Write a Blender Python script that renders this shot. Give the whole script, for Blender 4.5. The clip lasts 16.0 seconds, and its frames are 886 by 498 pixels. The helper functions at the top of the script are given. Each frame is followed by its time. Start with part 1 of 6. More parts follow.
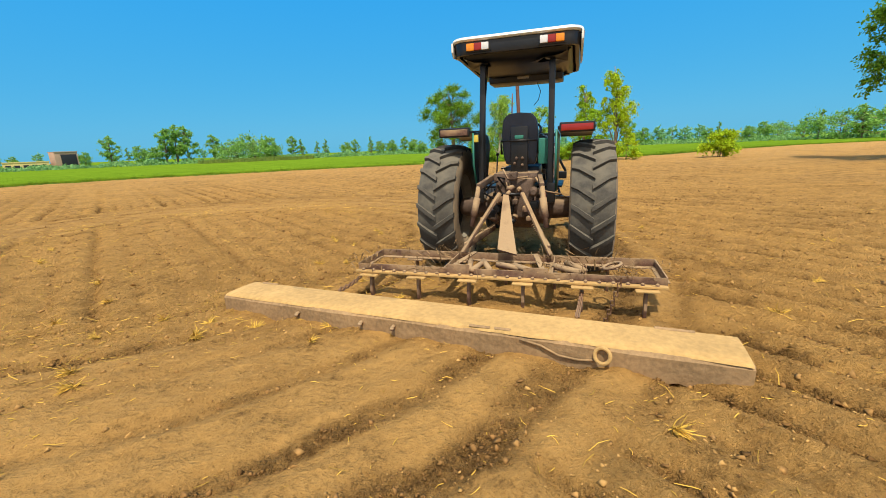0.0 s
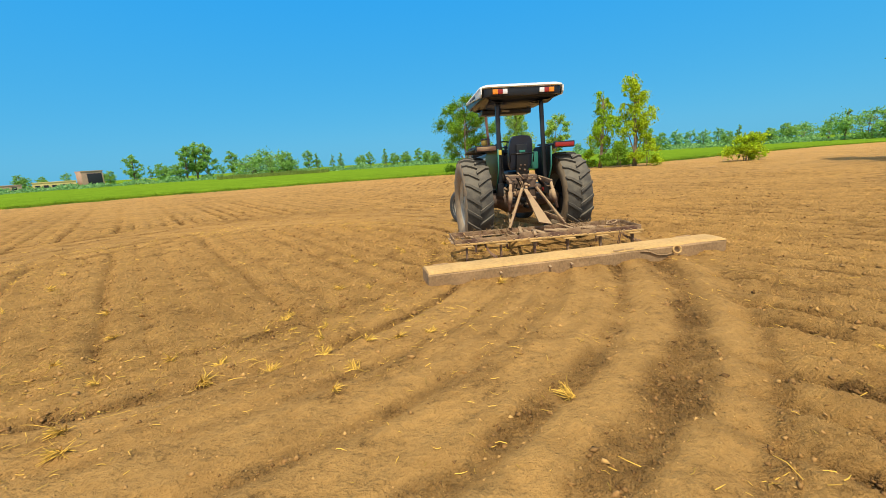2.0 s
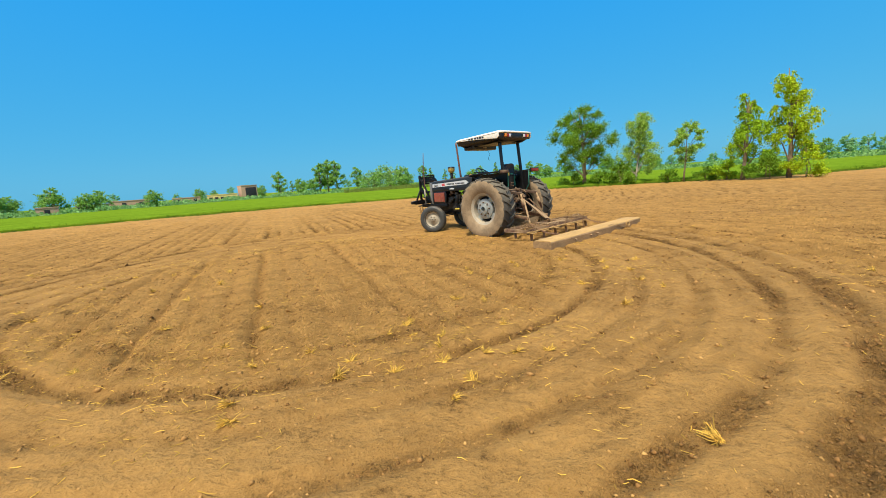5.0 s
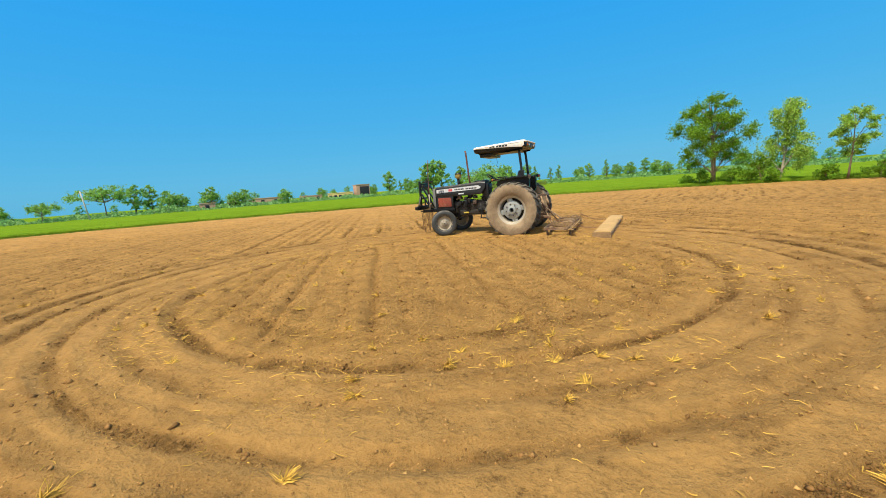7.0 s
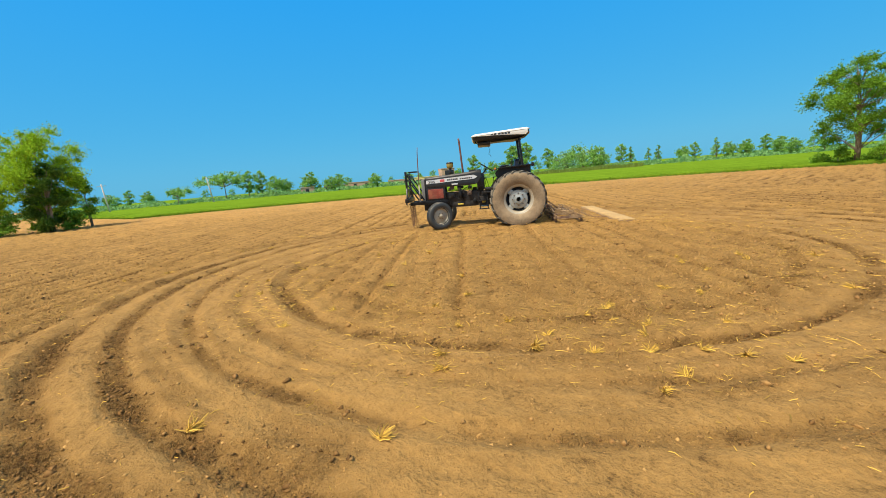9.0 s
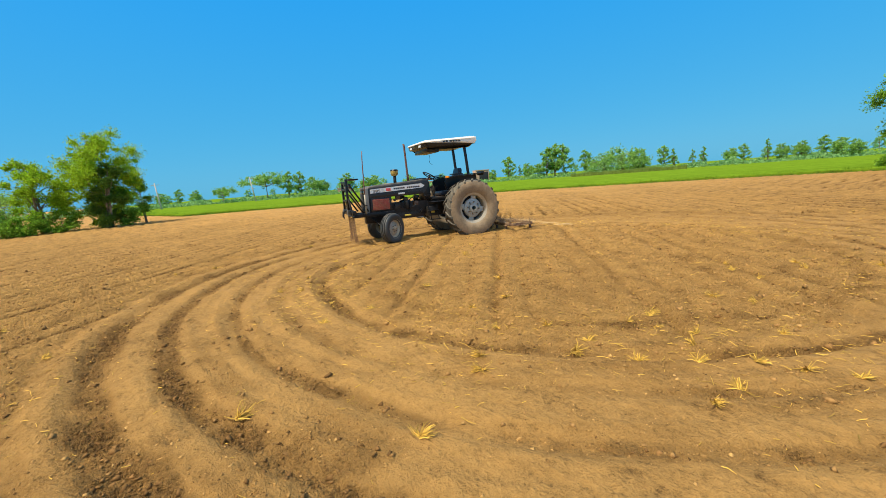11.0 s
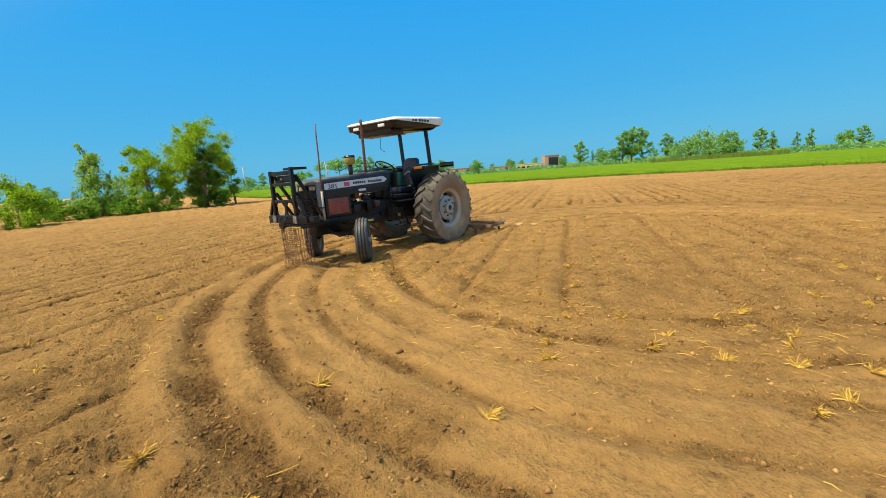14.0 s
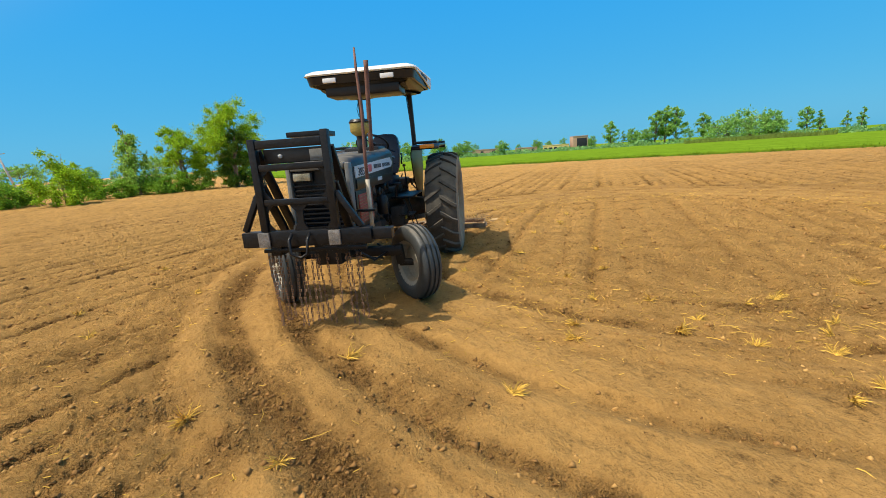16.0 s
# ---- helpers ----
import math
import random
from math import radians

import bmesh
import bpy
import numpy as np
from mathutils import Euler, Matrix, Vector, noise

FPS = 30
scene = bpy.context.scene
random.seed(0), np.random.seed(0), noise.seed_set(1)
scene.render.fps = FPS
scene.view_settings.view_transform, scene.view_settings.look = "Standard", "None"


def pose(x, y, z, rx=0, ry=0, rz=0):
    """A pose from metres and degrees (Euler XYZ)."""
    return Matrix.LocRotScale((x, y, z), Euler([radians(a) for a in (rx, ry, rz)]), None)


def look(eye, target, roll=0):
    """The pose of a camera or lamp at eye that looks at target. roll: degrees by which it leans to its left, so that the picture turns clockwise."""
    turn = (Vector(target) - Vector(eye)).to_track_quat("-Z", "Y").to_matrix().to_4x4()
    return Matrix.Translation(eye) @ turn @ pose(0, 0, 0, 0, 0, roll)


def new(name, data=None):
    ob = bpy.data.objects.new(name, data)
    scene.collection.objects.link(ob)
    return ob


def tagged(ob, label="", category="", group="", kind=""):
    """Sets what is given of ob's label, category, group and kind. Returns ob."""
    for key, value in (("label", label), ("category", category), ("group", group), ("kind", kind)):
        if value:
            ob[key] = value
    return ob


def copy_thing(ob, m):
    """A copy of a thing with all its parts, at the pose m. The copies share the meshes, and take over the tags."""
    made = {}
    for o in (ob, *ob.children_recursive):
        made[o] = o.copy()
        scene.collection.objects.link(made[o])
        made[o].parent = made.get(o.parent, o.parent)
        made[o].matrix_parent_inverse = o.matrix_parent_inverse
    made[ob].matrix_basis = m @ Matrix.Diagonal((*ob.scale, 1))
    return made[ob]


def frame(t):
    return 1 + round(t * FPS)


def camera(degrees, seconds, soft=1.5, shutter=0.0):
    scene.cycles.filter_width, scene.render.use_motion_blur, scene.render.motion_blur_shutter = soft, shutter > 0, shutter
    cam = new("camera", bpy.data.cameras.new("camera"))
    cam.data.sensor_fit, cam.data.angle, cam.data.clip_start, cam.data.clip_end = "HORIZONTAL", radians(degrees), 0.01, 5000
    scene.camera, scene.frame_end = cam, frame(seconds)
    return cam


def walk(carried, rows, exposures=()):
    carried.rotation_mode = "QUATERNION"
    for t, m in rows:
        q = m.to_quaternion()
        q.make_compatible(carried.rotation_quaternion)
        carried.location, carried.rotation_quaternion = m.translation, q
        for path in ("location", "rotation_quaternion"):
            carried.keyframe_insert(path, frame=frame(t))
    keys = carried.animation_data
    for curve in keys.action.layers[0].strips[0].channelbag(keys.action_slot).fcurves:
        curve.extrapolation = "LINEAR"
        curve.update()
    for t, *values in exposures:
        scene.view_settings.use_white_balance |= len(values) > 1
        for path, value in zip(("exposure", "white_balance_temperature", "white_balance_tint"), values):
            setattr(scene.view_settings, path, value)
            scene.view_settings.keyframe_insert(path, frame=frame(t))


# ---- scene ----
cam = camera(94.3, 16.0, soft=0.9)
PATH = [
    (0, (0.745, -0.453, 1.45), (0.63, 1.486, 0.973), -2.3),
    (0.5, (0.68, -0.267, 1.445), (0.638, 1.674, 0.965), -2.0),
    (1, (0.573, -0.124, 1.481), (0.524, 1.818, 1.003), -2.2),
    (1.5, (0.556, -0.01, 1.494), (0.45, 1.934, 1.037), -3.0),
    (2, (0.536, 0.015, 1.494), (0.351, 1.96, 1.067), -3.7),
    (2.5, (0.521, 0.008, 1.497), (0.27, 1.952, 1.1), -4.0),
    (3, (0.51, 0.005, 1.504), (0.193, 1.945, 1.133), -4.0),
    (3.5, (0.496, 0.008, 1.504), (0.109, 1.938, 1.148), -4.0),
    (4, (0.476, 0.003, 1.51), (0.005, 1.915, 1.158), -4.1),
    (6.5, (0.349, -0.071, 1.491), (-0.671, 1.624, 1.196), -4.1),
    (7, (0.341, -0.102, 1.492), (-0.776, 1.529, 1.193), -4.3),
    (7.5, (0.318, -0.117, 1.486), (-0.914, 1.427, 1.171), -4.8),
    (8, (0.302, -0.152, 1.473), (-1.034, 1.301, 1.147), -5.3),
    (8.5, (0.299, -0.161, 1.46), (-1.098, 1.23, 1.124), -5.2),
    (9, (0.322, -0.162, 1.466), (-1.1, 1.202, 1.122), -4.8),
    (11.5, (0.279, -0.22, 1.464), (-1.272, 1.002, 1.144), -4.4),
    (12, (0.279, -0.221, 1.461), (-1.29, 0.977, 1.138), -4.4),
    (12.5, (0.274, -0.231, 1.461), (-1.317, 0.935, 1.128), -4.5),
    (13, (0.277, -0.253, 1.459), (-1.344, 0.868, 1.12), -4.4),
    (13.5, (0.271, -0.266, 1.46), (-1.392, 0.788, 1.107), -4.3),
    (14, (0.263, -0.275, 1.458), (-1.438, 0.71, 1.089), -4.1),
    (14.5, (0.269, -0.29, 1.451), (-1.46, 0.639, 1.069), -4.1),
    (15, (0.271, -0.299, 1.449), (-1.481, 0.581, 1.056), -4.0),
    (15.5, (0.271, -0.313, 1.447), (-1.489, 0.543, 1.034), -4.0),
    (16, (0.276, -0.315, 1.446), (-1.468, 0.556, 0.999), -4.0),
]
walk(cam, [(t, look(eye, target, roll)) for t, eye, target, roll in PATH])

# ---- light ----
SUN_EL, SUN_AZ = 62.0, 180.0          # degrees; the sun stands behind the first camera (towards -y)
world = bpy.data.worlds.new("sky")
scene.world = world
world.use_nodes = True
wt = world.node_tree
wt.nodes.clear()
w_out = wt.nodes.new("ShaderNodeOutputWorld")
w_bg = wt.nodes.new("ShaderNodeBackground")
w_sky = wt.nodes.new("ShaderNodeTexSky")
w_hsv = wt.nodes.new("ShaderNodeHueSaturation")
w_sky.sky_type = "NISHITA"
w_sky.sun_disc = False
w_sky.sun_elevation = radians(SUN_EL)
w_sky.sun_rotation = radians(SUN_AZ)
w_sky.air_density, w_sky.dust_density, w_sky.ozone_density = 1.0, 0.6, 3.0
w_hsv.inputs["Saturation"].default_value = 1.15
w_bg.inputs["Strength"].default_value = 0.13
w_mix = wt.nodes.new("ShaderNodeMix")          # an even, deep azure veil over the clear sky
w_mix.data_type = "RGBA"
w_mix.inputs["Factor"].default_value = 0.87
# the veil is azure away from the sun and pale and warm in the bright haze round the sun
w_geo, w_dot, w_rng, w_veil = wt.nodes.new("ShaderNodeTexCoord"), wt.nodes.new("ShaderNodeVectorMath"), wt.nodes.new("ShaderNodeMapRange"), wt.nodes.new("ShaderNodeMix")
w_dot.operation = "DOT_PRODUCT"
w_dot.inputs[1].default_value = (0, -math.cos(radians(SUN_EL)), math.sin(radians(SUN_EL)))
w_rng.interpolation_type = "SMOOTHSTEP"
w_rng.inputs[1].default_value, w_rng.inputs[2].default_value = 0.30, 1.0
w_veil.data_type = "RGBA"
w_sep, w_low, w_air = wt.nodes.new("ShaderNodeSeparateXYZ"), wt.nodes.new("ShaderNodeMapRange"), wt.nodes.new("ShaderNodeMix")
w_low.inputs[1].default_value, w_low.inputs[2].default_value = 0.0, 0.4
w_air.data_type = "RGBA"                        # paler over the horizon, deeper above
w_air.inputs["A"].default_value = (0.45, 3.55, 5.9, 1)
w_air.inputs["B"].default_value = (0.1, 2.95, 7.2, 1)
wt.links.new(w_geo.outputs["Generated"], w_sep.inputs[0])
wt.links.new(w_sep.outputs["Z"], w_low.inputs[0])
wt.links.new(w_low.outputs[0], w_air.inputs["Factor"])
wt.links.new(w_air.outputs["Result"], w_veil.inputs["A"])
w_veil.inputs["B"].default_value = (9.8, 8.2, 6.0, 1)
wt.links.new(w_geo.outputs["Generated"], w_dot.inputs[0])
wt.links.new(w_dot.outputs["Value"], w_rng.inputs[0])
wt.links.new(w_rng.outputs[0], w_veil.inputs["Factor"])
wt.links.new(w_veil.outputs["Result"], w_mix.inputs["B"])
wt.links.new(w_sky.outputs[0], w_hsv.inputs["Color"])
wt.links.new(w_hsv.outputs[0], w_mix.inputs["A"])
wt.links.new(w_mix.outputs["Result"], w_bg.inputs["Color"])
wt.links.new(w_bg.outputs[0], w_out.inputs["Surface"])

sun_data = bpy.data.lights.new("sun", "SUN")
sun_data.energy, sun_data.angle, sun_data.color = 4.55, radians(0.6), (1.0, 0.91, 0.76)
sun = new("sun", sun_data)
sun.matrix_world = look((0, -30 * math.cos(radians(SUN_EL)), 30 * math.sin(radians(SUN_EL))), (0, 0, 0))
scene.view_settings.exposure = 0.0


# ---- materials ----
def mat(name, color, rough=0.6, metal=0.0, var=0.25, scale=8.0, bump=0.0, bump_scale=40.0, dust=0.0, dust_color=(0.42, 0.29, 0.16), spec=0.5, island=0.0, coords="Object"):
    """Noise at two scales varies the colour; dust lies on what faces up and in patches."""
    m = bpy.data.materials.new(name)
    m.use_nodes = True
    nt = m.node_tree
    n, l = nt.nodes, nt.links
    b = n["Principled BSDF"]
    b.inputs["Roughness"].default_value = rough
    b.inputs["Metallic"].default_value = metal
    b.inputs["Specular IOR Level"].default_value = spec
    tc = n.new("ShaderNodeTexCoord")
    big, fine = n.new("ShaderNodeTexNoise"), n.new("ShaderNodeTexNoise")
    big.inputs["Scale"].default_value, fine.inputs["Scale"].default_value = scale, scale * 9
    big.inputs["Detail"].default_value, fine.inputs["Detail"].default_value = 4, 3
    for t in (big, fine):
        l.new(tc.outputs[coords], t.inputs["Vector"])
    add = n.new("ShaderNodeMath")
    add.operation = "ADD"
    l.new(big.outputs["Fac"], add.inputs[0])
    l.new(fine.outputs["Fac"], add.inputs[1])
    ramp = n.new("ShaderNodeMapRange")
    ramp.inputs[1].default_value, ramp.inputs[2].default_value = 0.6, 1.4
    ramp.inputs[3].default_value, ramp.inputs[4].default_value = 1 - var, 1 + var
    l.new(add.outputs[0], ramp.inputs[0])
    mul = n.new("ShaderNodeVectorMath")
    mul.operation = "SCALE"
    mul.inputs[0].default_value = color[:3]
    l.new(ramp.outputs[0], mul.inputs["Scale"])
    out = mul.outputs[0]
    if island:
        geo, mr, mul2 = n.new("ShaderNodeNewGeometry"), n.new("ShaderNodeMapRange"), n.new("ShaderNodeVectorMath")
        mr.inputs[3].default_value, mr.inputs[4].default_value = 1 - island, 1 + island
        l.new(geo.outputs["Random Per Island"], mr.inputs[0])
        mul2.operation = "SCALE"
        l.new(out, mul2.inputs[0])
        l.new(mr.outputs[0], mul2.inputs["Scale"])
        out = mul2.outputs[0]
    if dust:
        geo2, sep, dn, ma, mx = n.new("ShaderNodeNewGeometry"), n.new("ShaderNodeSeparateXYZ"), n.new("ShaderNodeTexNoise"), n.new("ShaderNodeMath"), n.new("ShaderNodeMix")
        dn.inputs["Scale"].default_value, dn.inputs["Detail"].default_value = 5.0, 6
        l.new(tc.outputs[coords], dn.inputs["Vector"])
        l.new(geo2.outputs["Normal"], sep.inputs[0])
        ma.operation = "MULTIPLY_ADD"
        l.new(sep.outputs["Z"], ma.inputs[0])
        ma.inputs[1].default_value = 0.35
        l.new(dn.outputs["Fac"], ma.inputs[2])
        mr2 = n.new("ShaderNodeMapRange")
        mr2.inputs[1].default_value, mr2.inputs[2].default_value = 0.95 - dust, 1.25 - dust
        mr2.inputs[4].default_value = min(1.0, 0.35 + dust)
        l.new(ma.outputs[0], mr2.inputs[0])
        mx.data_type = "RGBA"
        l.new(mr2.outputs[0], mx.inputs["Factor"])
        l.new(out, mx.inputs["A"])
        mx.inputs["B"].default_value = (*dust_color, 1)
        out = mx.outputs["Result"]
        rr = n.new("ShaderNodeMapRange")
        rr.inputs[3].default_value, rr.inputs[4].default_value = rough, 0.95
        l.new(mr2.outputs[0], rr.inputs[0])
        l.new(rr.outputs[0], b.inputs["Roughness"])
    l.new(out, b.inputs["Base Color"])
    if bump:
        bn, bp = n.new("ShaderNodeTexNoise"), n.new("ShaderNodeBump")
        bn.inputs["Scale"].default_value, bn.inputs["Detail"].default_value = bump_scale, 6
        l.new(tc.outputs[coords], bn.inputs["Vector"])
        bp.inputs["Strength"].default_value, bp.inputs["Distance"].default_value = bump, 0.02
        l.new(bn.outputs["Fac"], bp.inputs["Height"])
        l.new(bp.outputs[0], b.inputs["Normal"])
    return m


def leaf_mat(name, color, island=0.35):
    m = mat(name, color, 0.55, var=0.2, scale=0.6, island=island, spec=0.08)
    nt = m.node_tree
    b = nt.nodes["Principled BSDF"]
    tr, mix, out = nt.nodes.new("ShaderNodeBsdfTranslucent"), nt.nodes.new("ShaderNodeMixShader"), nt.nodes["Material Output"]
    src = b.inputs["Base Color"].links[0].from_socket
    nt.links.new(src, tr.inputs["Color"])
    mix.inputs[0].default_value = 0.4
    nt.links.new(b.outputs[0], mix.inputs[1])
    nt.links.new(tr.outputs[0], mix.inputs[2])
    nt.links.new(mix.outputs[0], out.inputs["Surface"])
    return m


def soil_mat(name, dry, dark):
    """Dry crumbly soil: patches, crumbs and grains, and streaks along the old furrows."""
    m = bpy.data.materials.new(name)
    m.use_nodes = True
    nt = m.node_tree
    n, l = nt.nodes, nt.links
    b = n["Principled BSDF"]
    b.inputs["Roughness"].default_value = 0.95
    b.inputs["Specular IOR Level"].default_value = 0.1
    tc, mp = n.new("ShaderNodeTexCoord"), n.new("ShaderNodeMapping")
    mp.inputs["Rotation"].default_value = (0, 0, -math.atan2(0.742, -0.67))
    mp.inputs["Scale"].default_value = (0.12, 1.0, 1.0)
    l.new(tc.outputs["Object"], mp.inputs["Vector"])
    vals = []
    for sc, de, src in ((0.35, 4, tc.outputs["Object"]), (3.0, 6, tc.outputs["Object"]), (20.0, 7, tc.outputs["Object"]), (85.0, 4, tc.outputs["Object"]), (2.4, 5, mp.outputs[0])):
        t = n.new("ShaderNodeTexNoise")
        t.inputs["Scale"].default_value, t.inputs["Detail"].default_value, t.inputs["Roughness"].default_value = sc, de, 0.7
        l.new(src, t.inputs["Vector"])
        vals.append(t.outputs["Fac"])
    acc = None
    for v, w in zip(vals, (0.25, 0.5, 0.44, 0.3, 0.2)):
        ma = n.new("ShaderNodeMath")
        ma.operation = "MULTIPLY_ADD"
        l.new(v, ma.inputs[0])
        ma.inputs[1].default_value = w
        if acc is None:
            ma.inputs[2].default_value = 0
        else:
            l.new(acc, ma.inputs[2])
        acc = ma.outputs[0]
    ramp = n.new("ShaderNodeValToRGB")
    e = ramp.color_ramp.elements
    e[0].position, e[0].color = 0.68, (*dark, 1)
    e[1].position, e[1].color = 0.93, (*dry, 1)
    mid = e.new(0.80)
    mid.color = (*[0.3 * a + 0.7 * c for a, c in zip(dark, dry)], 1)
    l.new(acc, ramp.inputs[0])
    # damp soil turned up along the fresh wheel tracks; furrow rows add painted crumb shade
    at, mx = n.new("ShaderNodeAttribute"), n.new("ShaderNodeMix")
    at.attribute_name = "fresh"
    mx.data_type = "RGBA"
    mx.inputs["B"].default_value = (0.165, 0.088, 0.031, 1)
    fm = n.new("ShaderNodeMath")
    fm.operation = "MULTIPLY"
    fr = n.new("ShaderNodeMapRange")
    fr.inputs[1].default_value, fr.inputs[2].default_value = 0.32, 0.58
    l.new(vals[2], fr.inputs[0])
    l.new(at.outputs["Fac"], fm.inputs[0])
    l.new(fr.outputs[0], fm.inputs[1])
    l.new(fm.outputs[0], mx.inputs["Factor"])
    l.new(ramp.outputs[0], mx.inputs["A"])
    moist, brown = n.new("ShaderNodeMapRange"), n.new("ShaderNodeVectorMath")
    moist.inputs[3].default_value, moist.inputs[4].default_value = 1.0, 0.72
    brown.operation = "SCALE"
    l.new(mx.outputs["Result"], brown.inputs[0])
    l.new(moist.outputs[0], brown.inputs["Scale"])
    l.new(brown.outputs[0], b.inputs["Base Color"])
    # where wheels and beam have dragged the soil it is smoother, and browner from the moist soil below
    wk, press = n.new("ShaderNodeAttribute"), n.new("ShaderNodeMapRange")
    wk.attribute_name = "pressed"
    press.inputs[3].default_value, press.inputs[4].default_value = 1.0, 0.45
    l.new(wk.outputs["Fac"], press.inputs[0])
    l.new(wk.outputs["Fac"], moist.inputs[0])
    last = None
    for v, st, di in ((vals[4], 0.35, 0.10), (vals[1], 0.6, 0.22), (vals[2], 1.0, 0.08), (vals[3], 1.0, 0.026)):
        bp = n.new("ShaderNodeBump")
        bp.inputs["Strength"].default_value, bp.inputs["Distance"].default_value = st, di
        if st == 1.0:
            l.new(press.outputs[0], bp.inputs["Strength"])
        l.new(v, bp.inputs["Height"])
        if last is not None:
            l.new(last, bp.inputs["Normal"])
        last = bp.outputs[0]
    # crumbs, only where the soil is turned
    for sc, di in ((55.0, 0.03), (130.0, 0.014)):
        vo, bp = n.new("ShaderNodeTexVoronoi"), n.new("ShaderNodeBump")
        vo.inputs["Scale"].default_value = sc
        l.new(tc.outputs["Object"], vo.inputs["Vector"])
        bp.invert = True
        bp.inputs["Distance"].default_value = di
        l.new(vo.outputs["Distance"], bp.inputs["Height"])
        l.new(at.outputs["Fac"], bp.inputs["Strength"])
        l.new(last, bp.inputs["Normal"])
        last = bp.outputs[0]
    l.new(last, b.inputs["Normal"])
    return m


DUST = (0.40, 0.27, 0.145)
SOIL = soil_mat("dry_soil", (0.635, 0.362, 0.113), (0.2, 0.109, 0.035))
LUMP = mat("brown_soil_lump", (0.36, 0.202, 0.07), 0.95, var=0.3, scale=6, island=0.25, spec=0.1)
CLOD = mat("dry_soil_clod", (0.46, 0.27, 0.092), 0.95, var=0.3, scale=6, island=0.3, spec=0.1)
DAMP_CLOD = mat("damp_soil_clod", (0.23, 0.123, 0.043), 0.95, var=0.3, scale=6, island=0.35, spec=0.1)
STRAW = mat("straw", (0.60, 0.37, 0.06), 0.7, var=0.2, scale=5, island=0.5, spec=0.3)
CROP = leaf_mat("green_crop", (0.145, 0.265, 0.013), 0.35)
CROP_BASE = mat("green_crop_floor", (0.14, 0.24, 0.016), 0.95, var=0.3, scale=0.35, bump=0.6, bump_scale=9, spec=0.0)
WEED = leaf_mat("weed_green", (0.14, 0.24, 0.03), 0.4)
LEAF = leaf_mat("leaf_green", (0.20, 0.37, 0.035), 0.45)
LEAF_LIGHT = leaf_mat("leaf_light_green", (0.34, 0.52, 0.03), 0.45)
# dark green that paints the inner shade of the tall clump
LEAF_CLUMP_SHADE = leaf_mat("leaf_clump_shade_green", (0.09, 0.17, 0.022))
LEAF_YELLOW = leaf_mat("leaf_yellow_green", (0.46, 0.60, 0.03), 0.45)
LEAF_PALE = leaf_mat("leaf_pale_grey_green", (0.36, 0.55, 0.10), 0.45)
# no haze in the air: it is mixed into the next three greens
LEAF_FAR_HAZE = leaf_mat("leaf_far_haze_green", (0.29, 0.50, 0.12), 0.35)
LEAF_HAZE_TINT = leaf_mat("leaf_haze_tint_green", (0.30, 0.55, 0.26), 0.2)
LEAF_SCRUB_HAZE = leaf_mat("scrub_haze_tint_green", (0.23, 0.42, 0.15), 0.3)
REED = leaf_mat("reed_ochre", (0.25, 0.31, 0.06), 0.3)
BARK = mat("bark", (0.22, 0.16, 0.10), 0.9, var=0.35, scale=6, bump=0.6, bump_scale=30)
PALE_BARK = mat("pale_bark", (0.5, 0.44, 0.36), 0.85, var=0.3, scale=5, bump=0.4, bump_scale=25)
BLACK = mat("black_paint", (0.010, 0.010, 0.011), 0.36, var=0.4, scale=6, bump=0.05, dust=0.03)
DARK_STEEL = mat("scuffed_black_steel", (0.009, 0.009, 0.010), 0.36, 0.0, var=0.6, scale=9, bump=0.25, bump_scale=30, dust=0.09, dust_color=(0.22, 0.17, 0.12), spec=0.35)
SCUFFED = mat("scuffed_bare_plate", (0.24, 0.22, 0.2), 0.5, 0.3, var=0.6, scale=16, bump=0.4, bump_scale=40)
LAMP_GLASS = mat("yellowed_lamp_glass", (0.42, 0.40, 0.30), 0.12, 0.4, var=0.5, scale=14, bump=0.2, bump_scale=60, dust=0.1)
RUBBER = mat("dusty_rubber", (0.075, 0.068, 0.056), 0.85, var=0.3, scale=5, bump=0.25, bump_scale=60, dust=0.45, dust_color=(0.175, 0.155, 0.115))
RUBBER_SIDE = mat("dusty_tyre_wall", (0.25, 0.185, 0.115), 0.9, var=0.25, scale=3, bump=0.15, dust=0.5, dust_color=(0.40, 0.30, 0.185))
FRONT_RUBBER = mat("grey_rubber", (0.05, 0.055, 0.056), 0.5, var=0.25, scale=5, bump=0.15, dust=0.25, dust_color=(0.30, 0.25, 0.18))
RIM = mat("dusty_rim", (0.42, 0.38, 0.30), 0.6, 0.2, var=0.25, scale=5, dust=0.3, dust_color=(0.45, 0.36, 0.22))
HUB = mat("silver_hub", (0.36, 0.39, 0.385), 0.5, 0.35, var=0.2, scale=6, dust=0.12)
ENGINE = mat("oily_black_iron", (0.03, 0.026, 0.023), 0.55, 0.2, var=0.6, scale=12, bump=0.4, bump_scale=50, dust=0.16, dust_color=(0.24, 0.16, 0.095))
GREASE = mat("greasy_cast_iron", (0.13, 0.085, 0.06), 0.7, 0.2, var=0.5, scale=12, bump=0.4, bump_scale=50, dust=0.3)
RUST = mat("rusty_brown_steel", (0.15, 0.082, 0.058), 0.8, 0.15, var=0.4, scale=10, bump=0.3, dust=0.56)
RUST_ROD = mat("rusty_rod", (0.20, 0.10, 0.075), 0.7, 0.3, var=0.4, scale=14, bump=0.2)
GREY_BONNET = mat("dusty_black_bonnet", (0.022, 0.023, 0.025), 0.36, 0.1, var=0.3, scale=4, dust=0.30, dust_color=(0.20, 0.185, 0.155))
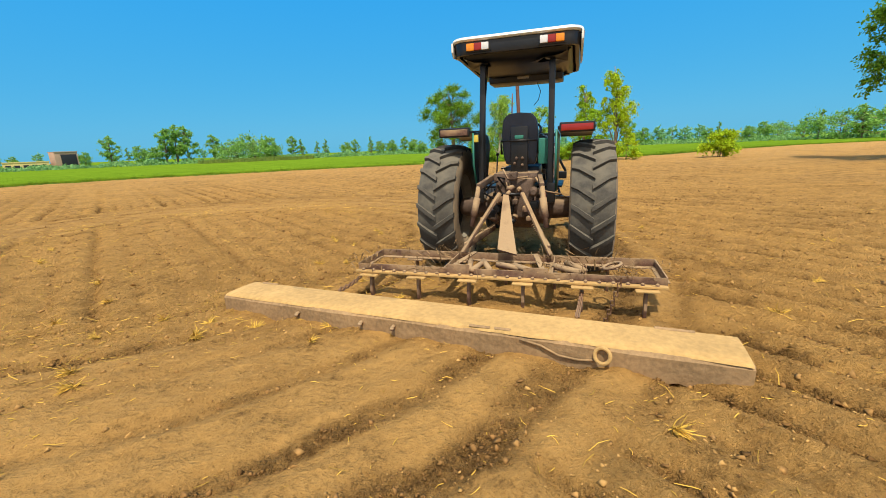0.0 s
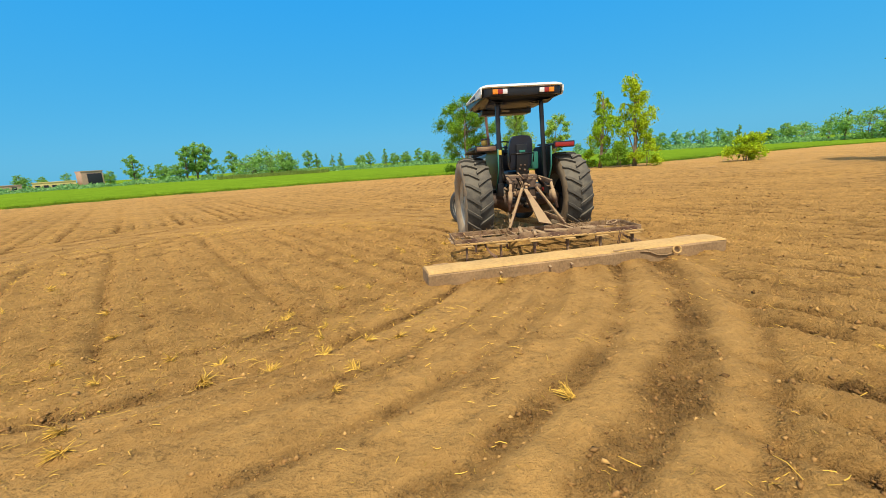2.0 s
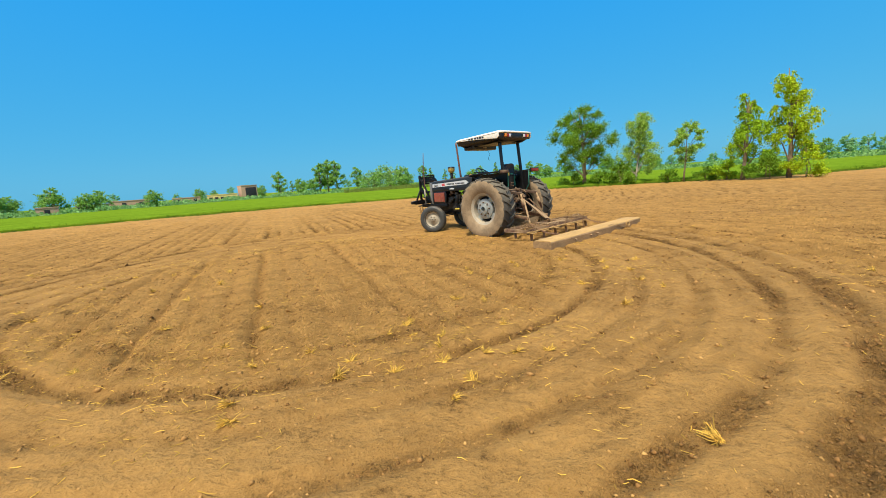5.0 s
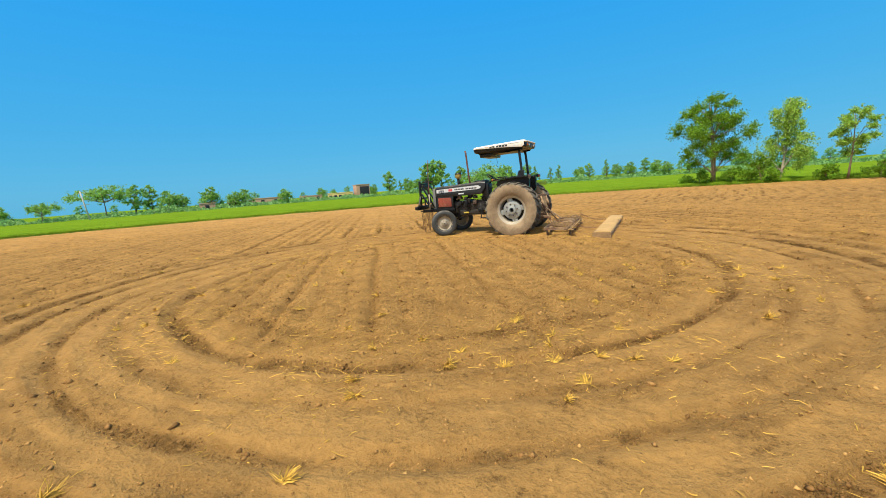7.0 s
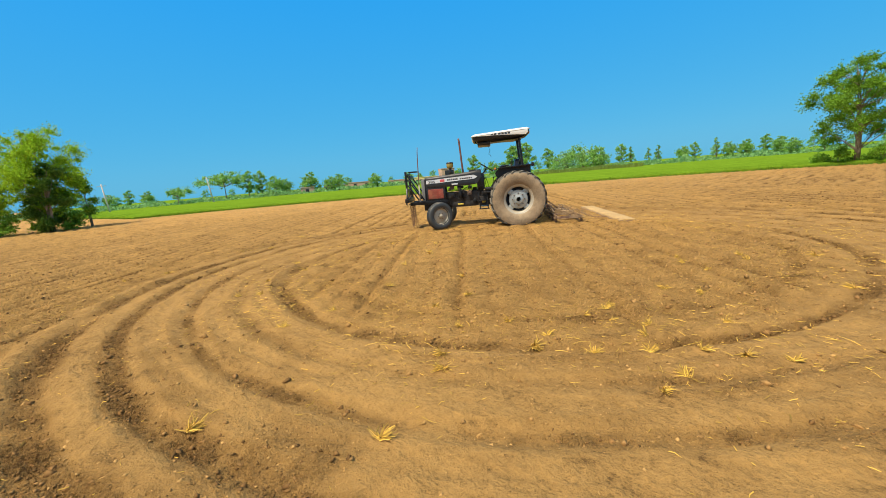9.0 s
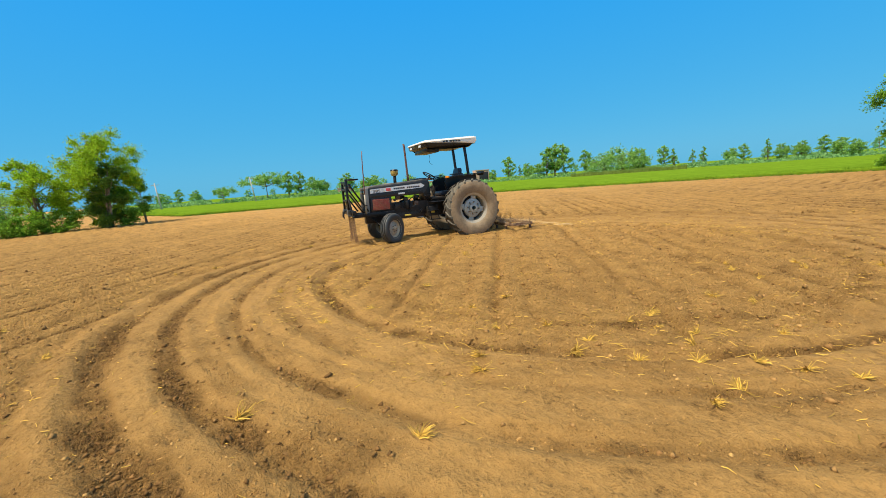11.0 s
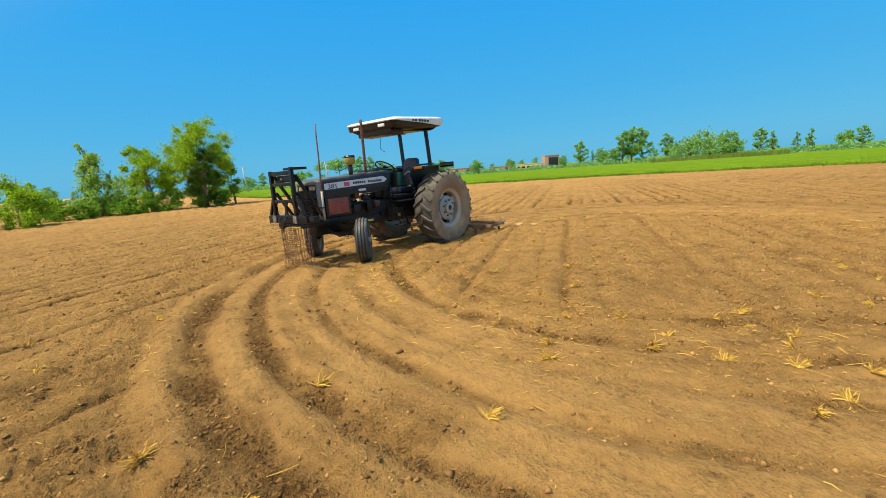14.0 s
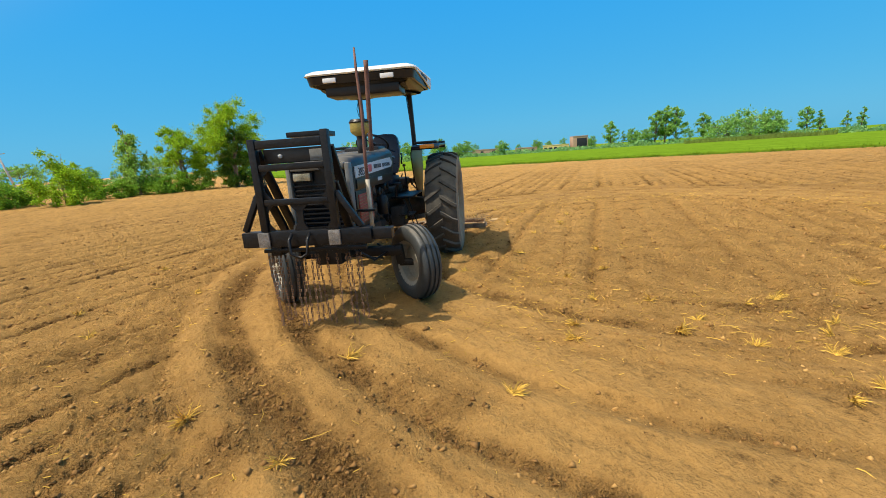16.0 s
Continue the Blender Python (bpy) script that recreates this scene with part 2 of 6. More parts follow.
GREY_SHELL = mat("dusty_grey_shell", (0.2, 0.205, 0.2), 0.5, 0.15, var=0.2, scale=5, dust=0.25)
SILVER = mat("silver_strip", (0.64, 0.68, 0.72), 0.45, 0.15, var=0.12, scale=6, dust=0.05)
WHITE = mat("white_canopy", (0.80, 0.79, 0.73), 0.4, var=0.08, scale=3, dust=0.03)
TEAL = mat("teal_paint", (0.03, 0.20, 0.15), 0.5, var=0.2, scale=8, dust=0.1)
RED_GRILL = mat("red_grille", (0.34, 0.055, 0.035), 0.5, var=0.35, scale=9, dust=0.22)
RED = mat("red_lens", (0.32, 0.025, 0.02), 0.2, var=0.1, scale=9)
AMBER = mat("amber_lens", (0.85, 0.28, 0.02), 0.2, var=0.1, scale=9)
CLEAR = mat("clear_lens", (0.75, 0.75, 0.75), 0.15, var=0.1, scale=9)
YELLOW = mat("yellow_paint", (0.65, 0.5, 0.07), 0.5, var=0.2, scale=9, dust=0.15)
OLIVE = mat("brass_filter", (0.42, 0.33, 0.09), 0.5, 0.2, var=0.25, scale=9, dust=0.1)
NAVY = mat("navy_vinyl", (0.018, 0.028, 0.05), 0.4, var=0.3, scale=8, dust=0.06)
INK = mat("dark_lettering", (0.03, 0.035, 0.05), 0.5, var=0.1)
PINK = mat("red_badge", (0.6, 0.10, 0.12), 0.45, var=0.1)
DUSTY_WOOD = mat("dust_covered_beam", (0.49, 0.31, 0.115), 0.95, var=0.24, scale=3, bump=0.3, bump_scale=22)
WOOD_SIDE = mat("old_timber", (0.32, 0.205, 0.10), 0.9, var=0.35, scale=4, bump=0.5, bump_scale=18)
CHAIN = mat("dusty_chain", (0.27, 0.15, 0.085), 0.7, 0.3, var=0.3, scale=15, dust=0.2)
TRASH = mat("dry_weed_trash", (0.24, 0.15, 0.065), 0.9, var=0.3, scale=8, island=0.4)
MUD_WALL = mat("mud_brick_wall", (0.46, 0.30, 0.22), 0.9, var=0.2, scale=0.7, bump=0.3, bump_scale=4)
YELLOW_WALL = mat("yellow_wash_wall", (0.66, 0.52, 0.22), 0.9, var=0.15, scale=0.7)
# near-black: radiator core, and painted shade for wall openings and wheel interiors
DARK_OPENING = mat("dark_opening", (0.02, 0.024, 0.035), 0.9, var=0.2)
CONCRETE = mat("pale_concrete", (0.5, 0.48, 0.45), 0.85, var=0.2, scale=2)


# ---- building blocks ----
def mesh_of(name, bm, material, smooth=None):
    me = bpy.data.meshes.new(name)
    if smooth is not None:
        for f in bm.faces:
            f.smooth = True
        for e in bm.edges:
            if len(e.link_faces) == 2 and e.calc_face_angle(0) > radians(smooth):
                e.smooth = False
    bm.to_mesh(me)
    bm.free()
    for m in (material if isinstance(material, (list, tuple)) else [material]):
        me.materials.append(m)
    return me


def thing(name, label, category, group="", kind=""):
    return tagged(new(name), label, category, group, kind)


def part(name, bm, material, parent, label="", smooth=35):
    ob = new(name, mesh_of(name, bm, material, smooth))
    ob.parent = parent
    return tagged(ob, label)


def solid(name, bm, material, label, category, group="", kind="", smooth=35):
    return tagged(new(name, mesh_of(name, bm, material, smooth)), label, category, group, kind)


def B():
    return bmesh.new()


def box(bm, lo, hi, bevel=0.012, m=None, mi=0):
    r = bmesh.ops.create_cube(bm, size=1)
    vs = r["verts"]
    for v in vs:
        v.co = Vector([lo[i] if v.co[i] < 0 else hi[i] for i in range(3)])
    fs = {f for v in vs for f in v.link_faces}
    for f in fs:
        f.material_index = mi
    if bevel:
        es = list({e for v in vs for e in v.link_edges})
        b = min(bevel, 0.45 * min(abs(hi[i] - lo[i]) for i in range(3)))
        out = bmesh.ops.bevel(bm, geom=es, offset=b, segments=2, profile=0.6, affect="EDGES")
        vs = out["verts"]
        for f in out["faces"]:
            f.material_index = mi
        vs = list({v for f in out["faces"] for v in f.verts} | {v for v in vs if v.is_valid})
    if m is not None:
        bmesh.ops.transform(bm, matrix=m, verts=[v for v in vs if v.is_valid])
    return bm


def bar(bm, a, b, w, d=None, bevel=0.006, up=(0, 0, 1)):
    """A square bar from a to b, w wide and d deep."""
    a, b = Vector(a), Vector(b)
    x = (b - a).normalized()
    u = Vector(up)
    if abs(x.dot(u)) > 0.98:
        u = Vector((1, 0, 0))
    y = u.cross(x).normalized()
    z = x.cross(y)
    m = Matrix((x, y, z)).transposed().to_4x4()
    m.translation = a
    d = w if d is None else d
    return box(bm, (0, -w / 2, -d / 2), ((b - a).length, w / 2, d / 2), bevel, m)


def tube(bm, pts, radii, n=10, cap=True):
    """A round tube along points; radii: one, or one for each point."""
    pts = [Vector(p) for p in pts]
    if not isinstance(radii, (list, tuple)):
        radii = [radii] * len(pts)
    rings, ref = [], Vector((0.31, 0.17, 0.94))
    for i, p in enumerate(pts):
        t = (pts[min(i + 1, len(pts) - 1)] - pts[max(i - 1, 0)]).normalized()
        r0 = ref if abs(t.dot(ref.normalized())) < 0.95 else Vector((1, 0, 0))
        x = t.cross(r0).normalized()
        y = t.cross(x)
        rings.append([bm.verts.new(p + radii[i] * (math.cos(2 * math.pi * k / n) * x + math.sin(2 * math.pi * k / n) * y)) for k in range(n)])
    for a, b in zip(rings, rings[1:]):
        for k in range(n):
            bm.faces.new((a[k], a[(k + 1) % n], b[(k + 1) % n], b[k]))
    if cap:
        bm.faces.new(rings[0][::-1])
        bm.faces.new(rings[-1])
    return bm


def lathe(bm, profile, n=32, axis="Y", m=None, closed=False):
    """Turns (radius, along) pairs about an axis."""
    rings = []
    for r, h in profile:
        ring = []
        for k in range(n):
            a = 2 * math.pi * k / n
            c, s = r * math.cos(a), r * math.sin(a)
            co = Vector((c, h, s)) if axis == "Y" else Vector((c, s, h))
            ring.append(bm.verts.new(m @ co if m is not None else co))
        rings.append(ring)
    pairs = list(zip(rings, rings[1:])) + ([(rings[-1], rings[0])] if closed else [])
    for a, b in pairs:
        for k in range(n):
            bm.faces.new((a[k], a[(k + 1) % n], b[(k + 1) % n], b[k]))
    if not closed:
        for ring in (rings[0], rings[-1]):
            bm.faces.new(ring)
    bmesh.ops.recalc_face_normals(bm, faces=bm.faces)
    return bm


def torus(bm, R, r, n=24, k=8, m=None):
    prof = [(R + r * math.cos(2 * math.pi * i / k), r * math.sin(2 * math.pi * i / k)) for i in range(k)]
    return lathe(bm, prof, n, "Y", m, closed=True)


def prism(bm, outline, y0, y1, bevel=0.0):
    """A plate: an outline in x, z, from y0 to y1."""
    lo = [bm.verts.new((x, y0, z)) for x, z in outline]
    hi = [bm.verts.new((x, y1, z)) for x, z in outline]
    n = len(outline)
    fs = [bm.faces.new(lo), bm.faces.new(hi[::-1])]
    fs += [bm.faces.new((lo[i], hi[i], hi[(i + 1) % n], lo[(i + 1) % n])) for i in range(n)]
    bmesh.ops.recalc_face_normals(bm, faces=fs)
    if bevel:
        es = list({e for f in fs for e in f.edges})
        bmesh.ops.bevel(bm, geom=es, offset=bevel, segments=2, profile=0.6, affect="EDGES")
    return bm


# ---- ground ----
CX, CY = -3.3, 6.3                    # middle of the turning circle
FUR = Vector((-0.67, 0.742))          # direction of the old furrows
RX, RY = -3.93, 6.3                   # middle of the wheel tracks
RUTS = [(3.72, 0.12, 0.02), (4.43, 0.11, 0.055), (5.02, 0.09, 0.028), (5.60, 0.10, 0.042), (6.27, 0.11, 0.045), (6.84, 0.14, 0.058), (7.32, 0.12, 0.03)]
CRUMBS = ((6.84, 0.17, 0.95, 0.72), (6.27, 0.11, 0.95, 0.68), (5.60, 0.075, 0.85, 0.5), (4.43, 0.10, 0.95, 0.66), (7.36, 0.08, 0.6, 0.45), (5.02, 0.08, 0.7, 0.4), (3.72, 0.12, 0.7, 0.5), (7.85, 0.07, 0.6, 0.4))


def axis_lines(lo, hi, a, b, step, far):
    """Grid lines, twice as close between a and b, wider and wider towards the horizon."""
    inner = list(np.arange(lo, a, step)) + list(np.arange(a, b, step / 2)) + list(np.arange(b, hi, step))
    left, d, x = [], step, lo
    while x > -far:
        d = min(d * 1.14, 0.15 if x > lo - 14 else 120)
        x -= d
        left.append(x)
    right, d, x = [], step, hi
    while x < far:
        d = min(d * 1.14, 0.15 if x < hi + 7 else 120)
        x += d
        right.append(x)
    return np.array(left[::-1] + inner + right)


def wobble(x, y, s, seed):
    """Smooth value noise from summed sines, about -1 to 1."""
    r = np.random.RandomState(seed)
    out = np.zeros_like(x)
    for k in range(5):
        a, f, p = r.uniform(0, 6.283), s * 1.7 ** k, r.uniform(0, 6.283)
        b, q = r.uniform(0, 6.283), r.uniform(0, 6.283)
        out += np.sin(f * (x * math.cos(a) + y * math.sin(a)) + p + 1.3 * np.sin(0.7 * f * (x * math.cos(b) + y * math.sin(b)) + q)) / 1.35 ** k
    return out / 2.6


def ring(x, y):
    return np.hypot(x - RX, y - RY) + 0.035 * wobble(x, y, 1.1, 3)


def worked_band(r):
    """1 where the levelling beam has smoothed the soil, 0 elsewhere."""
    return 0.5 - 0.5 * np.tanh((np.abs(r - 5.75) - 1.6) * 4.5)


def drag_streak(x, y):
    """Long streaks that the dragged beam leaves along the circle, about -1 to 1."""
    arc = np.arctan2(x - RX, RY - y) * 5.6
    return wobble(ring(x, y), arc * 0.09, 8.0, 31)


def furrow_place(x, y):
    s = ((x - CX) * FUR[1] - (y - CY) * FUR[0] + 0.05 * wobble(x, y, 0.35, 5) + 0.02 * wobble(x, y, 2.5, 15)) / 0.41
    row = np.floor(s)
    return s - row, 0.5 + 0.5 * np.sin(row * 12.99 + 1.7 * np.sin(row * 4.1))


def furrow(x, y):
    """Straight ridges of the earlier passes, about -1 in the furrow to 1 on the ridge."""
    u, k = furrow_place(x, y)
    return np.cos(2 * math.pi * u) * 0.5 * (0.5 + k) + 0.25 - (0.4 + 0.8 * k) * np.exp(-((u - 0.5) / 0.12) ** 2)


def fresh_soil_and_shade(x, y):
    """How freshly turned and crumbly the soil is: along the ring tracks and in the furrows, whose rows also hold crumb
    shade.
    """
    r = ring(x, y)
    out = np.zeros_like(x)
    for i, (rr, wd, st, mid) in enumerate(CRUMBS):
        amp = np.clip(mid + 0.45 * wobble(x, y, 1.9, 80 + i) + 0.32 * wobble(x, y, 8, 50 + i), 0, 1)
        side = wd * (1 + 0.45 * wobble(x, y, 3.0, 60 + i))
        out = np.maximum(out, amp * st * np.exp(-np.abs((r - rr) / side) ** 3.5))
    for px, py, pr in ((-2.0, 0.45, 0.34), (-1.65, 0.55, 0.3), (-1.95, -0.55, 0.3), (-2.6, -1.0, 0.35)):
        out = np.maximum(out, 0.75 * np.exp(-((x - px) ** 2 + (y - py) ** 2) / pr ** 2) * np.clip(0.7 + 0.6 * wobble(x, y, 6, 44), 0, 1))
    band = worked_band(r)
    patch = np.clip(wobble(x, y, 3.1, 95) * 0.8 - 0.3, 0, 0.28) * (1 - 0.4 * band)
    patch = np.maximum(patch, band * np.clip(0.55 * drag_streak(x, y) - 0.08 + 0.12 * wobble(x, y, 9, 33), 0, 0.4))
    # dark furrow rows: damp soil together with painted shade between the crumbs
    u, k = furrow_place(x, y)
    line = np.exp(-((u - 0.5 - 0.06 * wobble(x, y, 4, 91)) / (0.07 + 0.11 * k)) ** 2) * (0.35 + 0.65 * k)
    lines = line * np.clip(0.72 + 0.5 * wobble(x, y, 1.9, 97) + 0.5 * wobble(x, y, 7.5, 98), 0, 1) * (1 - band)
    lines = lines * np.where(r > 6, 1.8, 0.55)
    return np.clip(np.maximum(np.maximum(out, patch), lines) * np.exp(-(np.maximum(r - 14, 0) / 14) ** 2), 0, 1)


def ground_height(x, y):
    r = ring(x, y)
    near = np.exp(-(np.maximum(r - 9, 0) / 8) ** 2)
    worked = worked_band(r)
    h = (1 - 0.9 * worked) * np.where(r > 6, 0.046, 0.032) * furrow(x, y) * (0.8 + 0.5 * wobble(x, y, 0.8, 6))
    # ring tracks of the turning tractor, broken up along their length
    for i, (rr, wd, dep) in enumerate(RUTS):
        amp = np.clip(0.8 + 0.5 * wobble(x, y, 1.1, 20 + i), 0.2, 1.2)
        u = (r - rr) / wd
        h += near * amp * 0.8 * dep * (-np.exp(-u * u) + 0.5 * np.exp(-((u - 1.8) / 0.8) ** 2) + 0.4 * np.exp(-((u + 1.8) / 0.8) ** 2))
    # crumbs and hollows
    rough = 0.16 + 0.6 * (1 - worked) + 1.0 * fresh_soil_and_shade(x, y)
    h += 0.010 * wobble(x, y, 2.2, 7) + 0.011 * worked * drag_streak(x, y)
    h += rough * (0.010 * wobble(x, y, 14, 8) + 0.012 * wobble(x, y, 34, 9) + 0.010 * wobble(x, y, 75, 10))
    return h * np.exp(-(np.maximum(np.hypot(x + 3, y - 6) - 25, 0) / 30) ** 2)


def at_ground(x, y):
    return float(ground_height(np.array([x], float), np.array([y], float))[0])


def build_ground():
    xs, ys = axis_lines(-11.0, 5.6, -4.4, 1.8, 0.038, 2600), axis_lines(-3.0, 12.2, -1.4, 3.0, 0.038, 2600)
    X, Y = np.meshgrid(xs, ys)
    Z = ground_height(X, Y)
    rng = np.random.RandomState(4)
    fine = (X > -11) & (X < 5.6) & (Y > -3) & (Y < 12.2)
    soil, smooth_band = fresh_soil_and_shade(X, Y), worked_band(ring(X, Y))
    Z += fine * rng.normal(0, 1, Z.shape) * (0.0012 + 0.003 * (1 - smooth_band) + 0.006 * soil)
    nx, ny = len(xs), len(ys)
    co = np.stack([X, Y, Z], -1).reshape(-1, 3)
    i = (np.arange(ny - 1)[:, None] * nx + np.arange(nx - 1)[None]).ravel()
    faces = np.stack([i, i + 1, i + nx + 1, i + nx], -1)
    me = bpy.data.meshes.new("ground")
    me.vertices.add(len(co))
    me.vertices.foreach_set("co", co.ravel())
    me.loops.add(faces.size)
    me.loops.foreach_set("vertex_index", faces.ravel().astype(np.int32))
    me.polygons.add(len(faces))
    me.polygons.foreach_set("loop_start", np.arange(0, faces.size, 4, dtype=np.int32))
    me.polygons.foreach_set("loop_total", np.full(len(faces), 4, np.int32))
    me.polygons.foreach_set("use_smooth", np.ones(len(faces), bool))
    me.update(calc_edges=True)
    fresh = me.attributes.new("fresh", "FLOAT", "POINT")
    fresh.data.foreach_set("value", soil.ravel().astype(np.float32))
    pressed = me.attributes.new("pressed", "FLOAT", "POINT")
    pressed.data.foreach_set("value", (smooth_band * (1 - soil)).ravel().astype(np.float32))
    me.materials.append(SOIL)
    tagged(new("ground", me), "dry brown tilled soil field with curved wheel ruts", "ground", kind="structure")


build_ground()


def array_mesh(name, co, faces, material):
    """A mesh from arrays of places and of equal-sided faces."""
    me = bpy.data.meshes.new(name)
    k = faces.shape[1]
    me.vertices.add(len(co))
    me.vertices.foreach_set("co", np.ascontiguousarray(co, np.float32).ravel())
    me.loops.add(faces.size)
    me.loops.foreach_set("vertex_index", np.ascontiguousarray(faces, np.int32).ravel())
    me.polygons.add(len(faces))
    me.polygons.foreach_set("loop_start", np.arange(0, faces.size, k, dtype=np.int32))
    me.polygons.foreach_set("loop_total", np.full(len(faces), k, np.int32))
    me.update(calc_edges=True)
    me.materials.append(material)
    return me


def soup(name, verts, faces, material):
    me = bpy.data.meshes.new(name)
    me.from_pydata(verts, [], faces)
    me.materials.append(material)
    return me


# ---- fields beyond ----
def polar(az, d):
    """A place from the standing point: az degrees to the left of +y, d metres off."""
    return 0.4 - d * math.sin(radians(az)), d * math.cos(radians(az))


EDGE = [(-75, 3), (-47, 6), (-42, 15), (-34, 25), (-26, 31), (-15, 36.5), (-4, 39.5), (6, 39), (13, 37.5), (21, 42), (29, 48.5), (46, 59), (75, 66), (160, 95)]


def edge_point(k, n):
    u = k / n * (len(EDGE) - 1)
    i = min(int(u), len(EDGE) - 2)
    f = u - i
    return Vector(EDGE[i]).lerp(Vector(EDGE[i + 1]), f)


def build_crop():
    """A green crop that fills the land beyond the tilled field: a raised, uneven sheet with a stepped front edge, and blades along it."""
    n, rows = 260, [0, 0.02, 0.6, 1.5, 3, 6, 11, 20, 40, 70, 105, 300, 2400]
    bm = B()
    grid = []
    for k in range(n + 1):
        p = edge_point(k, n)
        out = (p - Vector((0, 2))).normalized()
        j = 0.35 * noise.noise((k * 0.35, 0, 0)) + 0.2 * noise.noise((k * 1.3, 5, 0))
        line = []
        for q, d in enumerate(rows):
            z = (-0.05 if q == 0 else 0.16 if q == 1 else 0.26 + 0.05 * noise.noise((p.x * 0.3 + d, p.y * 0.3, 1))) * (1 if d < 100 else 0.8)
            w = p + out * (d + j)
            line.append(bm.verts.new((w.x, w.y, z)))
        grid.append(line)
    for a, b in zip(grid, grid[1:]):
        for q in range(len(rows) - 1):
            bm.faces.new((a[q], b[q], b[q + 1], a[q + 1]))
    bmesh.ops.recalc_face_normals(bm, faces=bm.faces)
    field = solid("crop_field", bm, CROP_BASE, "bright green young crop beyond the tilled field", "crop field", kind="structure", smooth=60)
    rng = random.Random(11)
    vs, fs = [], []
    for _ in range(26000):
        p = edge_point(rng.random() * n, n)
        out = (p - Vector((0, 2))).normalized()
        w = p + out * (rng.random() ** 2 * 16 + 0.05)
        h, a, b = rng.uniform(0.14, 0.27), rng.uniform(0, 6.28), rng.uniform(0.012, 0.035)
        c, s = math.cos(a) * b, math.sin(a) * b
        lx, ly = rng.uniform(-0.12, 0.12), rng.uniform(-0.12, 0.12)
        i = len(vs)
        vs += [(w.x - c, w.y - s, 0.1), (w.x + c, w.y + s, 0.1), (w.x + lx, w.y + ly, 0.1 + h)]
        fs.append((i, i + 1, i + 2))
    tagged(new("crop_blades", soup("crop_blades", vs, fs, CROP)), "bright green blades of the young crop", "crop", kind="stuff")
    vs, fs = [], []
    for _ in range(9000):
        p = edge_point(rng.random() * n, n)
        out = (p - Vector((0, 2))).normalized()
        w = p - out * (rng.random() ** 2 * 1.2 - 0.15)
        h, a, b = rng.uniform(0.05, 0.2), rng.uniform(0, 6.28), rng.uniform(0.02, 0.05)
        c, s = math.cos(a) * b, math.sin(a) * b
        i = len(vs)
        vs += [(w.x - c, w.y - s, 0), (w.x + c, w.y + s, 0), (w.x + rng.uniform(-0.1, 0.1), w.y + rng.uniform(-0.1, 0.1), h)]
        fs.append((i, i + 1, i + 2))
    tagged(new("edge_grass", soup("edge_grass", vs, fs, WEED)), "ragged weeds along the field edge", "grass", kind="stuff")


build_crop()


# ---- trees ----
def leaf_soup(rng, clumps, n, size, droop=0.0, aspect=0.45):
    """Leaves as small quads along twigs that spread from clump centres (x, y, z, radius)."""
    nr = np.random.RandomState(rng.randint(0, 10 ** 6))
    C = np.array(clumps)
    per = 12
    t = max(n // per, 1)
    C = C[nr.choice(len(C), t, p=C[:, 3] ** 2 / np.sum(C[:, 3] ** 2))]
    R = C[:, 3:4]
    D = nr.normal(0, 1, (t, 3)) * (1, 1, 0.7) + (0, 0, 0.25 - 1.1 * droop)
    D /= np.linalg.norm(D, axis=1, keepdims=True)
    L = R * nr.uniform(0.35, 1.12, (t, 1))
    S = nr.uniform(0.15, 1.0, (t, per, 1))
    Pt = C[:, None, :3] + D[:, None] * L[:, None] * S + nr.normal(0, 0.10, (t, per, 3)) * R[:, None]
    Pt[..., 2] -= (0.12 + 0.6 * droop) * R * S[..., 0] ** 2
    A = D[:, None] + nr.normal(0, 0.75, (t, per, 3)) - np.array((0, 0, 0.8 * droop))
    A /= np.linalg.norm(A, axis=2, keepdims=True)
    Bv = np.cross(A, nr.normal(0, 1, (t, per, 3)))
    Bv /= np.linalg.norm(Bv, axis=2, keepdims=True)
    sz = size * nr.uniform(0.6, 1.4, (t, per, 1))
    V = np.stack([Pt - A * sz, Pt + Bv * sz * aspect, Pt + A * sz, Pt - Bv * sz * aspect], 2).reshape(-1, 3)
    V[:, 2] = np.maximum(V[:, 2], 0.03)
    return V, np.arange(len(V)).reshape(-1, 4)


